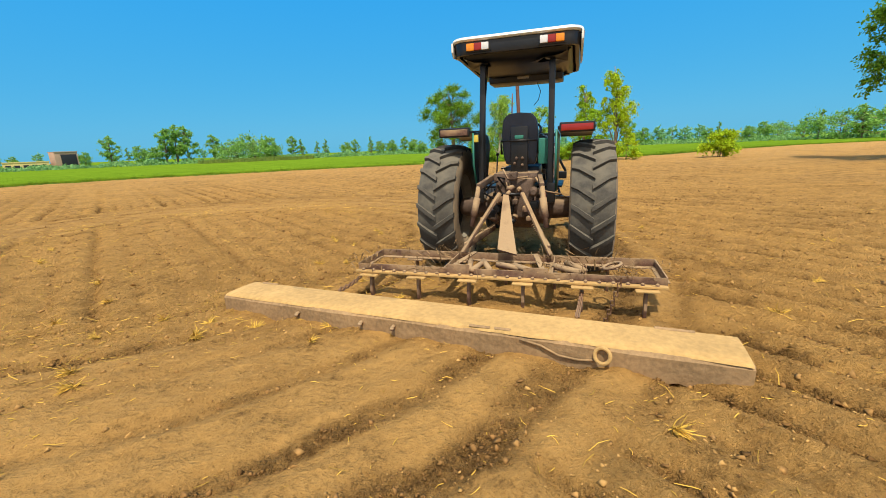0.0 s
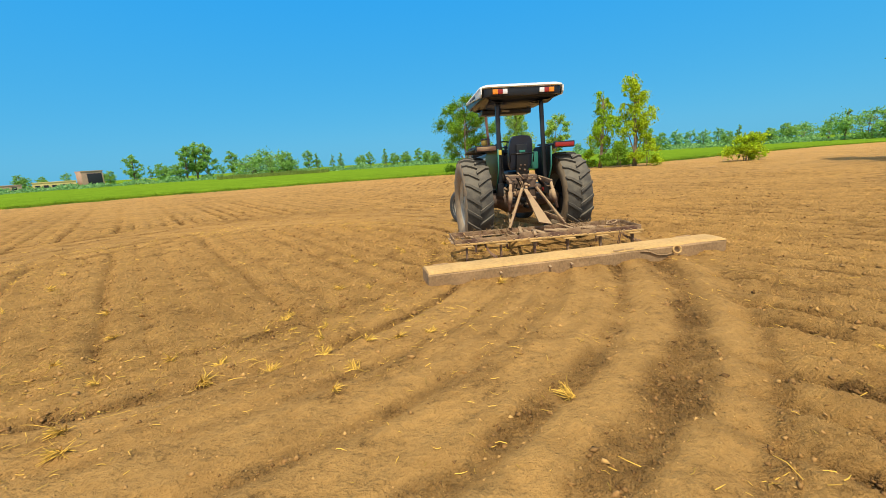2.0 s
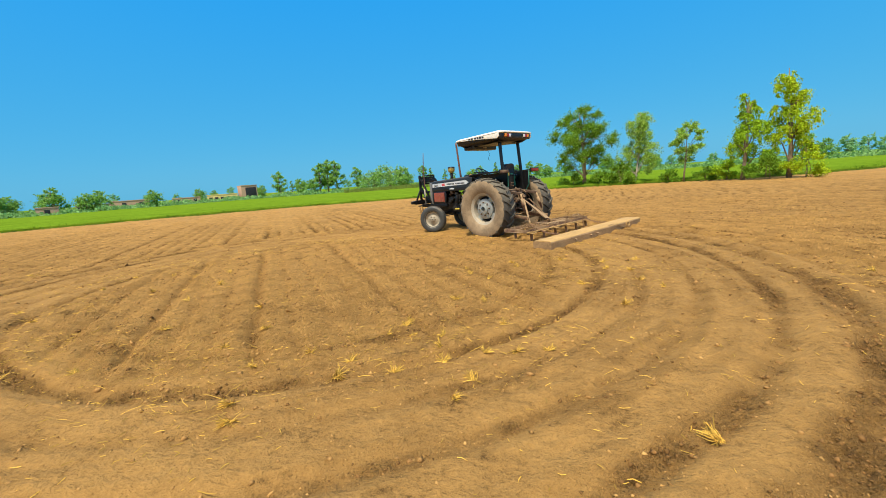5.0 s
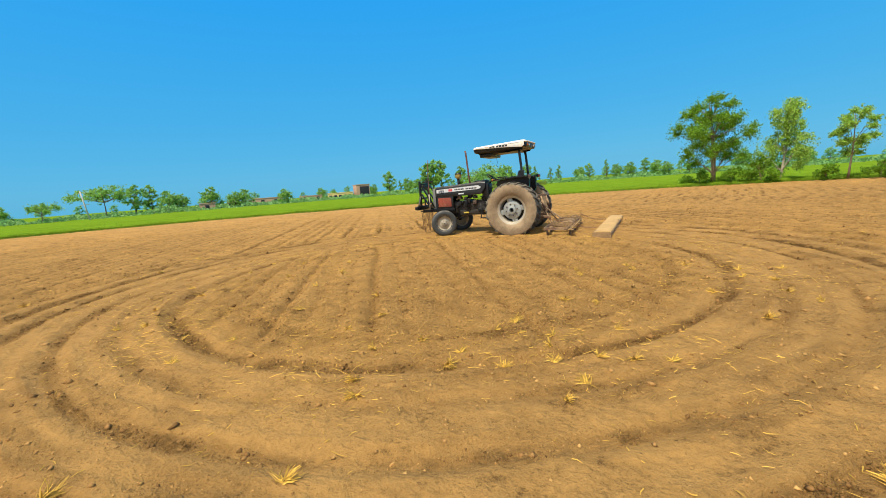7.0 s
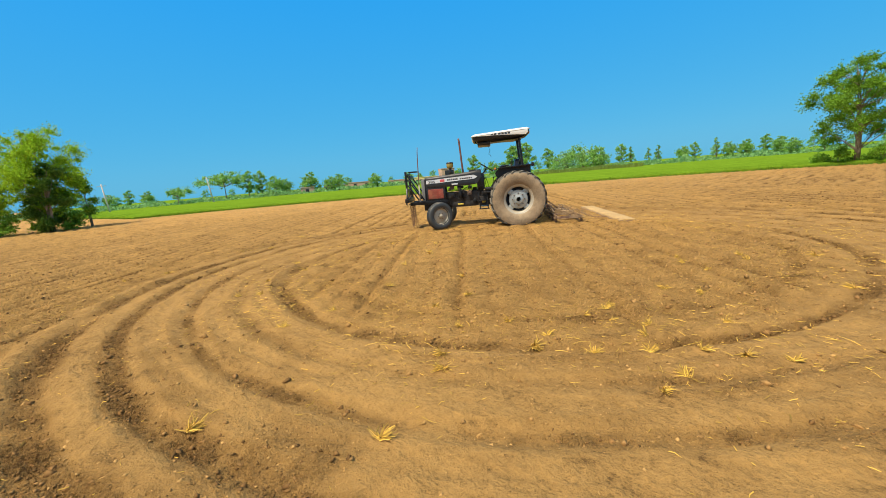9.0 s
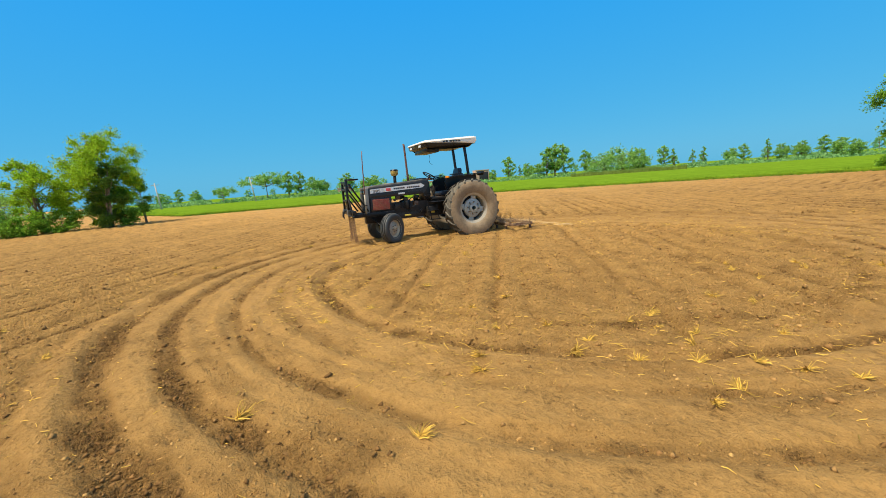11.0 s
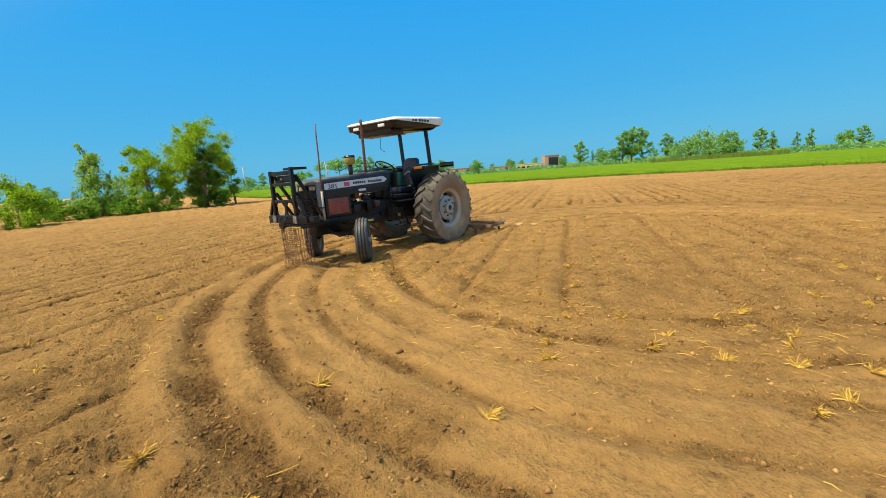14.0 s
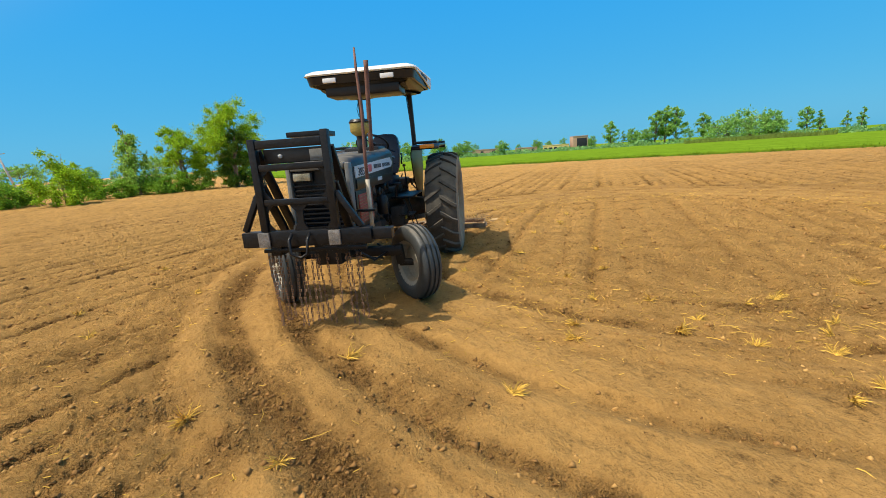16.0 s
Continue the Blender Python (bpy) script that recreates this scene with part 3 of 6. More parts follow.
def build_tree(name, label, seed, height, spread, clumps, leaves, size, leaf, bark=BARK, trunks=1, lean=0.1, low=0.3, droop=0.0, group="", column=False, trunk_r=None, category="tree", fill=0.55):
    """A tapered, bent trunk with limbs to clumps of leaves; low: where the crown begins."""
    rng = random.Random(seed)
    t = thing(name, label, category, group)
    bm, cl = B(), []
    tr = trunk_r or height * 0.022
    for k in range(trunks):
        lx, ly = rng.uniform(-lean, lean) * height, rng.uniform(-lean, lean) * height
        ox, oy = rng.uniform(-0.12, 0.12) * spread * (trunks > 1), rng.uniform(-0.12, 0.12) * spread * (trunks > 1)
        hh = height * rng.uniform(0.8, 0.95)
        axis = [Vector((ox + lx * u ** 1.5 + 0.02 * height * math.sin(3 * u + k), oy + ly * u ** 1.5, hh * u)) for u in (0, 0.15, 0.35, 0.55, 0.75, 0.92)]
        tube(bm, [(axis[0].x, axis[0].y, -0.15)] + axis[1:], [tr, tr * 0.8, tr * 0.62, tr * 0.45, tr * 0.28, tr * 0.12], 8)
        for j in range(clumps // trunks):
            u = low + (0.95 - low) * (j + rng.random()) / (clumps // trunks)
            ax = axis[0].lerp(axis[-1], u)
            q = min(int(u * 5), 4)
            ax = axis[q].lerp(axis[q + 1], u * 5 - q) if u < 0.95 else axis[-1]
            shape = math.sin(math.pi * min(1, 0.18 + 0.82 * (u - low) / (1 - low))) ** 0.7 if not column else 1.05 - 0.8 * ((u - low) / (1 - low)) ** 1.5
            a, rad = j * 2.4 + rng.uniform(-0.6, 0.6), spread * shape * rng.uniform(0.25, 1.0)
            c = Vector((ax.x + rad * math.cos(a), ax.y + rad * math.sin(a), min(height * 0.97, ax.z + rng.uniform(-0.02, 0.10) * height)))
            rr = spread * fill * rng.uniform(0.55, 1.1) * (0.65 + 0.4 * shape)
            cl.append((*c, rr))
            if rad > 0.15 * spread:
                st = axis[max(q - 1, 0)].lerp(axis[q], 0.8)
                mid = st.lerp(c, 0.55) + Vector((0, 0, 0.03 * height))
                tube(bm, [st, mid, c], [tr * 0.32, tr * 0.2, tr * 0.06], 5, cap=False)
            if droop:
                for s in range(2):
                    cl.append((c.x + rng.uniform(-0.3, 0.3) * rr, c.y + rng.uniform(-0.3, 0.3) * rr, c.z - rr * (0.7 + 0.6 * s), rr * 0.5))
    part("trunk", bm, bark, t)
    thick = 2.2 if size < 0.2 and height > 3 else 1.5
    vs, fs = leaf_soup(rng, cl, int(leaves * thick), size * (1.15 / thick) ** 0.5, droop)
    crown = new("crown", array_mesh("crown", vs, fs, leaf))
    crown.parent = t
    return t


def place(t, az, d, turn=0.0, s=1.0):
    x, y = polar(az, d)
    t.matrix_basis = pose(x, y, 0, 0, 0, turn) @ Matrix.Scale(s, 4)
    return t


# trees on the bank along the tilled field
place(build_tree("broadleaf_tree", "leafy green tree with an open spreading crown at the field edge", 21, 8.7, 2.9, 48, 14000, 0.095, LEAF, lean=0.08, low=0.28, fill=0.34, trunks=2, trunk_r=0.13), 1.0, 40.5, 30)
place(build_tree("drooping_tree", "pale green drooping tree with a whitish trunk", 22, 7.7, 1.7, 30, 8000, 0.09, LEAF_PALE, PALE_BARK, lean=0.05, low=0.25, droop=0.6, column=True, trunk_r=0.1), -5.1, 40)
place(build_tree("young_tree", "thin young tree with a sparse round crown", 23, 5.2, 1.35, 20, 4200, 0.09, LEAF_PALE, lean=0.04, low=0.4, fill=0.42, trunk_r=0.08), -10.3, 39)
place(build_tree("eucalyptus_tree", "tall eucalyptus with drooping green foliage", 24, 7.4, 1.25, 22, 4600, 0.10, LEAF_LIGHT, BARK, lean=0.07, low=0.35, droop=0.8, column=True), -16.0, 36.5)
place(build_tree("eucalyptus_tree", "tall eucalyptus with yellow-green drooping foliage", 25, 8.3, 1.35, 24, 5200, 0.10, LEAF_YELLOW, BARK, lean=0.06, low=0.32, droop=0.9), -20.0, 36.5, 40)
place(build_tree("field_shrub", "rounded yellow-green shrub on the bare field bank", 26, 2.3, 1.25, 24, 4200, 0.09, LEAF_YELLOW, trunks=4, low=0.12, lean=0.25, trunk_r=0.03, category="shrub"), -31.3, 37)
for i, (az, d, h, w, lf) in enumerate([(-21.5, 36, 2.5, 1.3, LEAF_YELLOW), (-18.2, 36, 2.2, 1.3, LEAF), (-14.6, 37, 1.6, 0.9, LEAF_LIGHT), (-12.6, 38, 1.2, 0.8, LEAF), (-8.6, 38.5, 1.1, 0.8, LEAF), (-3.6, 39.5, 2.1, 1.3, LEAF), (-0.8, 40, 1.6, 1.0, LEAF), (2.2, 40.5, 1.3, 1.2, LEAF)]):
    place(build_tree("bank_shrub", "dense green shrub on the field bank", 40 + i, h, w, 14, 2600, 0.08, lf, trunks=3, low=0.1, lean=0.2, trunk_r=0.025, group="shrubs on the bank", category="shrub"), az, d)
place(build_tree("roadside_tree", "large tree with hanging leafy branches beside the field", 27, 12.5, 3.7, 44, 13000, 0.12, LEAF, lean=0.04, low=0.42, fill=0.3, droop=0.4), -46.6, 31)
place(build_tree("bamboo_clump", "large dense bright green bushy clump of trees", 28, 8.0, 2.7, 52, 24000, 0.085, LEAF_LIGHT, trunks=5, low=0.24, lean=0.12, trunk_r=0.09, fill=0.38, droop=0.12), 90.0, 40)
place(build_tree("bushy_tree", "bright green bushy tree beside a clump", 29, 5.6, 1.8, 26, 8500, 0.09, LEAF_LIGHT, trunks=2, low=0.25, lean=0.12, fill=0.42), 94.8, 40)
place(build_tree("bushy_tree", "small green bushy tree beside a clump", 30, 4.6, 1.1, 18, 4200, 0.085, LEAF, trunks=3, low=0.2, lean=0.15, trunk_r=0.04), 86.4, 40)
# added bush: its dark leaves stand in for the clump's shaded core
place(build_tree("bushy_tree", "added dark green bush standing in for the shade inside the tall clump", 36, 5.2, 1.2, 26, 6500, 0.085, LEAF_CLUMP_SHADE, trunks=3, low=0.06, lean=0.08, trunk_r=0.09), 89.6, 38.3)
place(build_tree("young_eucalyptus", "slender young eucalyptus with drooping foliage", 31, 6.4, 1.5, 24, 5200, 0.10, LEAF_PALE, lean=0.06, low=0.1, droop=0.7, column=True), 99.4, 39)
place(build_tree("broad_shrub", "broad pale green shrub with several stems", 32, 3.5, 1.8, 26, 8000, 0.085, LEAF_LIGHT, trunks=4, low=0.12, lean=0.22, trunk_r=0.04, droop=0.3, fill=0.45, category="shrub"), 105.6, 34)
for i, (az, d, h, w) in enumerate([(97.2, 38, 1.4, 1.3), (101.3, 37, 1.2, 1.0), (95.6, 38.5, 1.1, 1.2), (112, 37, 3.2, 1.6), (93.4, 39, 1.5, 1.4), (99.0, 40, 1.7, 1.6), (103.2, 39, 1.5, 1.5), (108.4, 39, 1.7, 1.6), (109.9, 37, 1.3, 1.4), (114.5, 38, 2.2, 1.6), (117, 38, 2.4, 1.7), (88.2, 39, 1.4, 1.2)]):
    place(build_tree("bank_shrub", "dense green shrub on the field bank", 60 + i, h, w, 14, 2600, 0.08, LEAF, trunks=3, low=0.08, lean=0.2, trunk_r=0.025, group="shrubs on the bank", category="shrub"), az, d)


# far trees: a few kinds, repeated along the horizon
def far_kinds():
    k = {}
    k["tall"] = build_tree("far_tree", "tall green tree with clustered crown on the horizon", 70, 9.0, 2.2, 30, 2700, 0.21, LEAF_FAR_HAZE, lean=0.05, low=0.25, fill=0.5, group="trees on the horizon")
    k["round"] = build_tree("far_tree", "round-crowned green tree on the horizon", 71, 6.0, 2.6, 26, 2500, 0.21, LEAF_FAR_HAZE, lean=0.05, low=0.16, fill=0.55, group="trees on the horizon")
    k["flat"] = build_tree("far_tree", "flat-topped spreading acacia on the horizon", 72, 7.0, 5.0, 28, 2600, 0.21, LEAF_FAR_HAZE, lean=0.05, low=0.62, fill=0.34, group="trees on the horizon")
    k["wide"] = build_tree("far_tree", "broad low thicket of green trees on the horizon", 73, 5.2, 5.5, 30, 2600, 0.21, LEAF_FAR_HAZE, lean=0.08, low=0.12, trunks=3, fill=0.4, group="trees on the horizon")
    k["slim"] = build_tree("far_tree", "slim pale poplar on the horizon", 74, 9.0, 1.3, 14, 1100, 0.21, LEAF_FAR_HAZE, lean=0.03, low=0.3, column=True, group="trees on the horizon")
    k["hazy"] = build_tree("far_tree", "blue-green tree far on the horizon, haze painted into its leaf colour", 75, 9.0, 3.8, 18, 1500, 0.36, LEAF_HAZE_TINT, lean=0.06, low=0.2, fill=0.5, group="trees on the horizon")
    return k


KINDS = far_kinds()
HEIGHT = {"tall": 9.0, "round": 6.0, "flat": 7.0, "wide": 5.2, "slim": 9.0, "hazy": 9.0}
used = set()


def far(kind, az, top, d, turn=0.0):
    """A tree whose top stands top degrees over eye level, d metres off."""
    s = (1.5 + d * math.tan(radians(top))) / HEIGHT[kind]
    x, y = polar(az, d)
    m = pose(x, y, 0, 0, 0, turn)
    if kind in used:
        t = copy_thing(KINDS[kind], m)
    else:
        used.add(kind)
        t = KINDS[kind]
    t.matrix_basis = m @ Matrix.Scale(s, 4)


# az, kind, top in degrees, distance
for i, (az, kind, top, d) in enumerate([
    (78.2, "flat", 1.5, 110), (73.2, "flat", 3.05, 120), (70.6, "tall", 3.1, 125), (69.0, "tall", 3.0, 126), (67.4, "round", 2.1, 122), (66.2, "round", 1.6, 124),
    (63.1, "round", 2.3, 130), (60.6, "round", 1.5, 118), (59.4, "round", 1.75, 118), (54.7, "round", 1.45, 115), (50.2, "round", 1.2, 180), (48.6, "round", 0.9, 190),
    (43.3, "round", 1.15, 160), (41.1, "tall", 2.95, 125), (39.6, "slim", 1.8, 150), (38.6, "round", 1.7, 150), (37.3, "round", 1.5, 125), (36.2, "tall", 3.7, 125), (35.1, "tall", 4.2, 126), (33.9, "tall", 4.0, 125),
    (31.1, "tall", 2.9, 125), (28.8, "wide", 2.0, 120), (26.9, "wide", 2.6, 122), (25.0, "round", 2.4, 120), (22.2, "tall", 2.5, 125), (21.2, "slim", 2.4, 125), (19.3, "slim", 2.0, 130), (18.3, "slim", 2.3, 130),
    (15.6, "round", 1.4, 140), (14.4, "tall", 1.8, 140), (12.3, "slim", 2.5, 130), (11.2, "round", 1.4, 130), (9.6, "round", 1.5, 130), (8.0, "tall", 1.9, 140), (6.6, "round", 1.5, 130), (5.6, "round", 1.2, 120), (3.2, "tall", 2.2, 110), (-1.8, "round", 2.0, 120), (-7.2, "round", 1.5, 130),
    (-9.0, "hazy", 1.2, 170), (-13.2, "hazy", 1.0, 170), (-15.0, "hazy", 1.2, 170), (-20.9, "tall", 2.7, 110), (-22.6, "round", 1.6, 120), (-24.2, "hazy", 1.7, 150), (-25.7, "hazy", 1.6, 150), (-27.0, "hazy", 1.5, 150), (-28.4, "hazy", 1.6, 160),
    (-30.2, "slim", 2.2, 130), (-29.3, "round", 1.2, 130), (-33.0, "round", 1.2, 120), (-34.4, "round", 1.6, 120), (-35.8, "wide", 1.4, 130), (-37.6, "tall", 1.8, 120), (-38.8, "slim", 3.0, 110), (-40.4, "wide", 2.2, 110), (-42.0, "tall", 2.8, 105), (-44.0, "wide", 2.6, 105), (-47, "tall", 3.0, 105), (-50, "wide", 2.6, 105),
    (81.0, "round", 1.3, 140), (82.8, "tall", 1.6, 130), (84.4, "round", 1.2, 140), (88.0, "hazy", 1.6, 150), (97.0, "flat", 2.2, 100), (103.0, "round", 1.4, 120), (108.2, "flat", 2.0, 105), (110.5, "round", 2.2, 95), (113, "tall", 2.8, 95), (117, "wide", 2.4, 100)]):
    far(kind, az, top, d, i * 67)
# woods behind them all, with haze tinted into their leaves
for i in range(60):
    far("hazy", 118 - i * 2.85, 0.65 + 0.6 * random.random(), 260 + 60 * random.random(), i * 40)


def build_scrub():
    """Hedges and low bush, haze painted into their colour, that close the view behind the crop, lower by the village.
    """
    rng = random.Random(9)
    vs, fs = [], []
    for _ in range(30000):
        az = rng.uniform(-62, 122)
        d = rng.uniform(108, 135)
        x, y = polar(az, d)
        top = 0.95 + 1.0 * noise.noise((az * 0.55, d * 0.04, 2)) + 0.6 * noise.noise((az * 2.1, d * 0.1, 6))
        if 43 < az < 64:
            top = min(top, 1.4)
        z = rng.random() ** 0.7 * max(top, 0.5)
        a = Vector((rng.gauss(0, 1), rng.gauss(0, 1), rng.gauss(0, 1))).normalized() * rng.uniform(0.15, 0.4)
        b = a.cross(Vector((rng.gauss(0, 1), rng.gauss(0, 1), rng.gauss(0, 1)))).normalized() * rng.uniform(0.12, 0.3)
        p, i = Vector((x, y, z)), len(vs)
        vs += [p - a, p + b, p + a, p - b]
        fs.append((i, i + 1, i + 2, i + 3))
    tagged(new("far_scrub", soup("far_scrub", vs, fs, LEAF_SCRUB_HAZE)), "hedges and low scrub far behind the crop, haze painted into their colour", "scrub", kind="stuff")


build_scrub()


def build_reeds():
    rng = random.Random(5)
    vs, fs = [], []
    for _ in range(5000):
        x, y = polar(26.5 + 6.5 * max(-1, min(1, rng.gauss(0, 0.55))), rng.uniform(94, 108))
        h, b = rng.uniform(0.3, 1.0) * (1.1 + 0.5 * noise.noise((x * 0.25, y * 0.25, 0))), 0.10
        i = len(vs)
        vs += [(x - b, y - b, 0), (x + b, y + b, 0), (x + rng.uniform(-0.3, 0.3), y, h)]
        fs.append((i, i + 1, i + 2))
    tagged(new("reed_strip", soup("reed_strip", vs, fs, REED)), "strip of tall ochre reeds beyond the crop", "reeds", kind="stuff")


build_reeds()


# ---- far buildings ----
def build_house(name, label, az, d, length, depth, h, material, turn, openings=(), opening_h=(0.3, 0.8), parapet=0.25):
    t = thing(name, label, "building")
    bm = B()
    box(bm, (-length / 2, -depth / 2, -0.1), (length / 2, depth / 2, h), 0.03)
    part("wall", bm, material, t)
    bm = B()
    for lo, hi in (((-length / 2 - 0.1, -depth / 2 - 0.1, h + 0.004), (length / 2 + 0.1, -depth / 2 + 0.15, h + parapet)), ((-length / 2 - 0.1, depth / 2 - 0.15, h + 0.004), (length / 2 + 0.1, depth / 2 + 0.1, h + parapet))):
        box(bm, lo, hi, 0.02)
    part("roof", bm, material, t)
    for a, b in openings:
        bm = B()
        box(bm, (a, -depth / 2 - 0.03, h * opening_h[0]), (b, -depth / 2 + 0.4, h * opening_h[1]), 0.01)
        part("window", bm, DARK_OPENING, t, "dark unglazed opening")
    x, y = polar(az, d)
    t.matrix_basis = pose(x, y, 0, 0, 0, turn)
    return t


build_house("brick_pavilion", "brown brick building with a wide dark opening", 44.9, 150, 4.8, 4, 4.2, MUD_WALL, 62, [(-1.2, 2.1)], (0.12, 0.88))
build_house("yellow_building", "low yellow-washed building with a row of arches", 47.7, 150, 8.5, 5, 1.9, YELLOW_WALL, 46, [(-3.8 + 1.6 * i, -2.8 + 1.6 * i) for i in range(5)], (0.15, 0.7))
build_house("village_house", "low mud-brick village house behind the crop", 51.5, 165, 8, 6, 1.7, MUD_WALL, 50, [(-3, -2), (2, 3)])
build_house("village_house", "low mud-brick village house behind the crop", 56.8, 150, 9, 6, 2.0, MUD_WALL, 56, [(-2, -1), (2, 3.2)])
build_house("village_house", "long low mud-brick wall and rooms", 60.0, 160, 8, 5, 1.6, MUD_WALL, 60, [(-4, -3)])
build_house("brick_shed", "small square brick shed beside trees", 63.6, 122, 3.6, 3, 1.6, MUD_WALL, 64, [(-0.5, 0.4)])


def build_pole(az, d, h, lean):
    t = thing("power_pole", "leaning grey concrete power pole with crossarms", "utility pole", "power poles")
    bm = B()
    tube(bm, [(0, 0, -0.2), (0, 0, h)], [0.16, 0.10], 8)
    part("mast", bm, CONCRETE, t)
    for z in (h * 0.93, h * 0.55):
        bm = B()
        bar(bm, (-0.7, 0, z), (0.7, 0, z), 0.09)
        part("crossarm", bm, CONCRETE, t)
    x, y = polar(az, d)
    t.matrix_basis = pose(x, y, 0, 0, lean, az)


build_pole(74.6, 100, 5.6, -7)
build_pole(108.6, 75, 5.6, -10)
build_pole(84.6, 95, 5.2, -5)


# ---- the tractor: x ahead, y to its left, from the ground under the rear axle ----
RA, RZ, RR = 0.853, 0.70, 0.785
FX, FB, FZ, FR = 2.226, 0.72, 0.37, 0.40
TRACTOR = thing("tractor", "dusty black and grey farm tractor with white canopy and driverless seat", "tractor")
REAR_WHEELS, FRONT_WHEELS = [], []


def arc_slab(bm, R, h, path, half):
    """A lug on a drum about y: path of (angle, y), half its width in radians; h its height."""
    rows = []
    for k, (a, y) in enumerate(path):
        drop = 0.05 * (abs(y) / 0.235) ** 4
        r0, r1 = R - 0.03 - drop, R + h - drop
        rows.append([bm.verts.new((r * math.cos(a + s), y, r * math.sin(a + s))) for r, s in ((r0, -half), (r1, -half * 0.75), (r1, half * 0.75), (r0, half))])
    for p, q in zip(rows, rows[1:]):
        for i in range(3):
            bm.faces.new((p[i], p[i + 1], q[i + 1], q[i]))
    for r in (rows[0], rows[-1]):
        bm.faces.new(r)


def rear_wheel(side):
    bm = B()
    core = RR - 0.042
    lathe(bm, [(0.40, -0.16), (0.44, -0.2), (0.55, -0.232), (0.66, -0.235), (0.715, -0.215), (core, -0.15), (core + 0.006, 0), (core, 0.15), (0.715, 0.215), (0.66, 0.235), (0.55, 0.232), (0.44, 0.2), (0.40, 0.16)], 56, closed=True)
    for f in bm.faces:
        f.material_index = 1 if all(v.co.x ** 2 + v.co.z ** 2 < 0.72 ** 2 for v in f.verts) else 0
    w = part("rear_wheel", bm, [RUBBER, RUBBER_SIDE], TRACTOR, "large lugged tractor tyre grey with dust", smooth=30)
    n = 21
    for sgn in (1, -1):
        bm = B()
        arc_slab(bm, core, 0.042, [(d, sgn * y) for d, y in ((0.19, -0.012), (0.12, 0.07), (0.045, 0.15), (-0.01, 0.222))], 0.042)
        bmesh.ops.recalc_face_normals(bm, faces=bm.faces)
        me = mesh_of("lug", bm, RUBBER)
        for k in range(n):
            lug = new("lug", me)
            lug.parent = w
            lug.rotation_euler = (0, 2 * math.pi * (k + (0.5 if sgn < 0 else 0)) / n, 0)
    bm = B()
    lathe(bm, [(0.415, 0.17), (0.44, 0.185), (0.425, 0.15), (0.37, 0.11), (0.355, 0.02), (0.355, -0.10), (0.43, -0.17), (0.40, -0.175), (0.33, -0.10), (0.33, 0.0), (0.345, 0.12), (0.40, 0.165)], 48, closed=True)
    if side < 0:
        bmesh.ops.scale(bm, vec=(1, -1, 1), verts=bm.verts)
        bmesh.ops.reverse_faces(bm, faces=bm.faces)
    part("rim", bm, RIM, w, "dusty pale steel rim")
    bm = B()
    lathe(bm, [(0.262, side * 0.06), (0.25, side * 0.085), (0.20, side * 0.10), (0.13, side * 0.105), (0.12, side * 0.15), (0.06, side * 0.165), (0.06, side * -0.05), (0.2, side * 0.03), (0.262, side * 0.045)], 40, closed=True)
    part("wheel_disc", bm, HUB, w, "silver dished wheel centre")
    for k in range(4):
        bm = B()
        box(bm, (0.235, -0.075, -0.012), (0.352, 0.075, 0.012), 0.006, Matrix.Rotation(k * math.pi / 2, 4, "Y") @ Matrix.Translation((0, side * 0.055, 0)) @ Matrix.Rotation(radians(90), 4, "X"))
        part("rim_tab", bm, HUB, w, "tab between wheel centre and rim")
    # added plate: its near-black paints the shade seen between the rim tabs
    bm = B()
    lathe(bm, [(0.325, side * -0.06), (0.325, side * -0.04), (0.05, side * -0.03), (0.05, side * -0.07)], 32, closed=True)
    part("wheel_shade_plate", bm, DARK_OPENING, w, "added dark plate for the shade behind the wheel centre")
    for k in range(8):
        a = 2 * math.pi * k / 8
        bm = B()
        lathe(bm, [(0.017, side * 0.095), (0.017, side * 0.135), (0.008, side * 0.145)], 6, m=Matrix.Translation((0.165 * math.cos(a), 0, 0.165 * math.sin(a))))
        part("wheel_nut", bm, GREASE, w)
    at = (0, side * RA, RZ)
    w.location = at
    REAR_WHEELS.append((w, at))


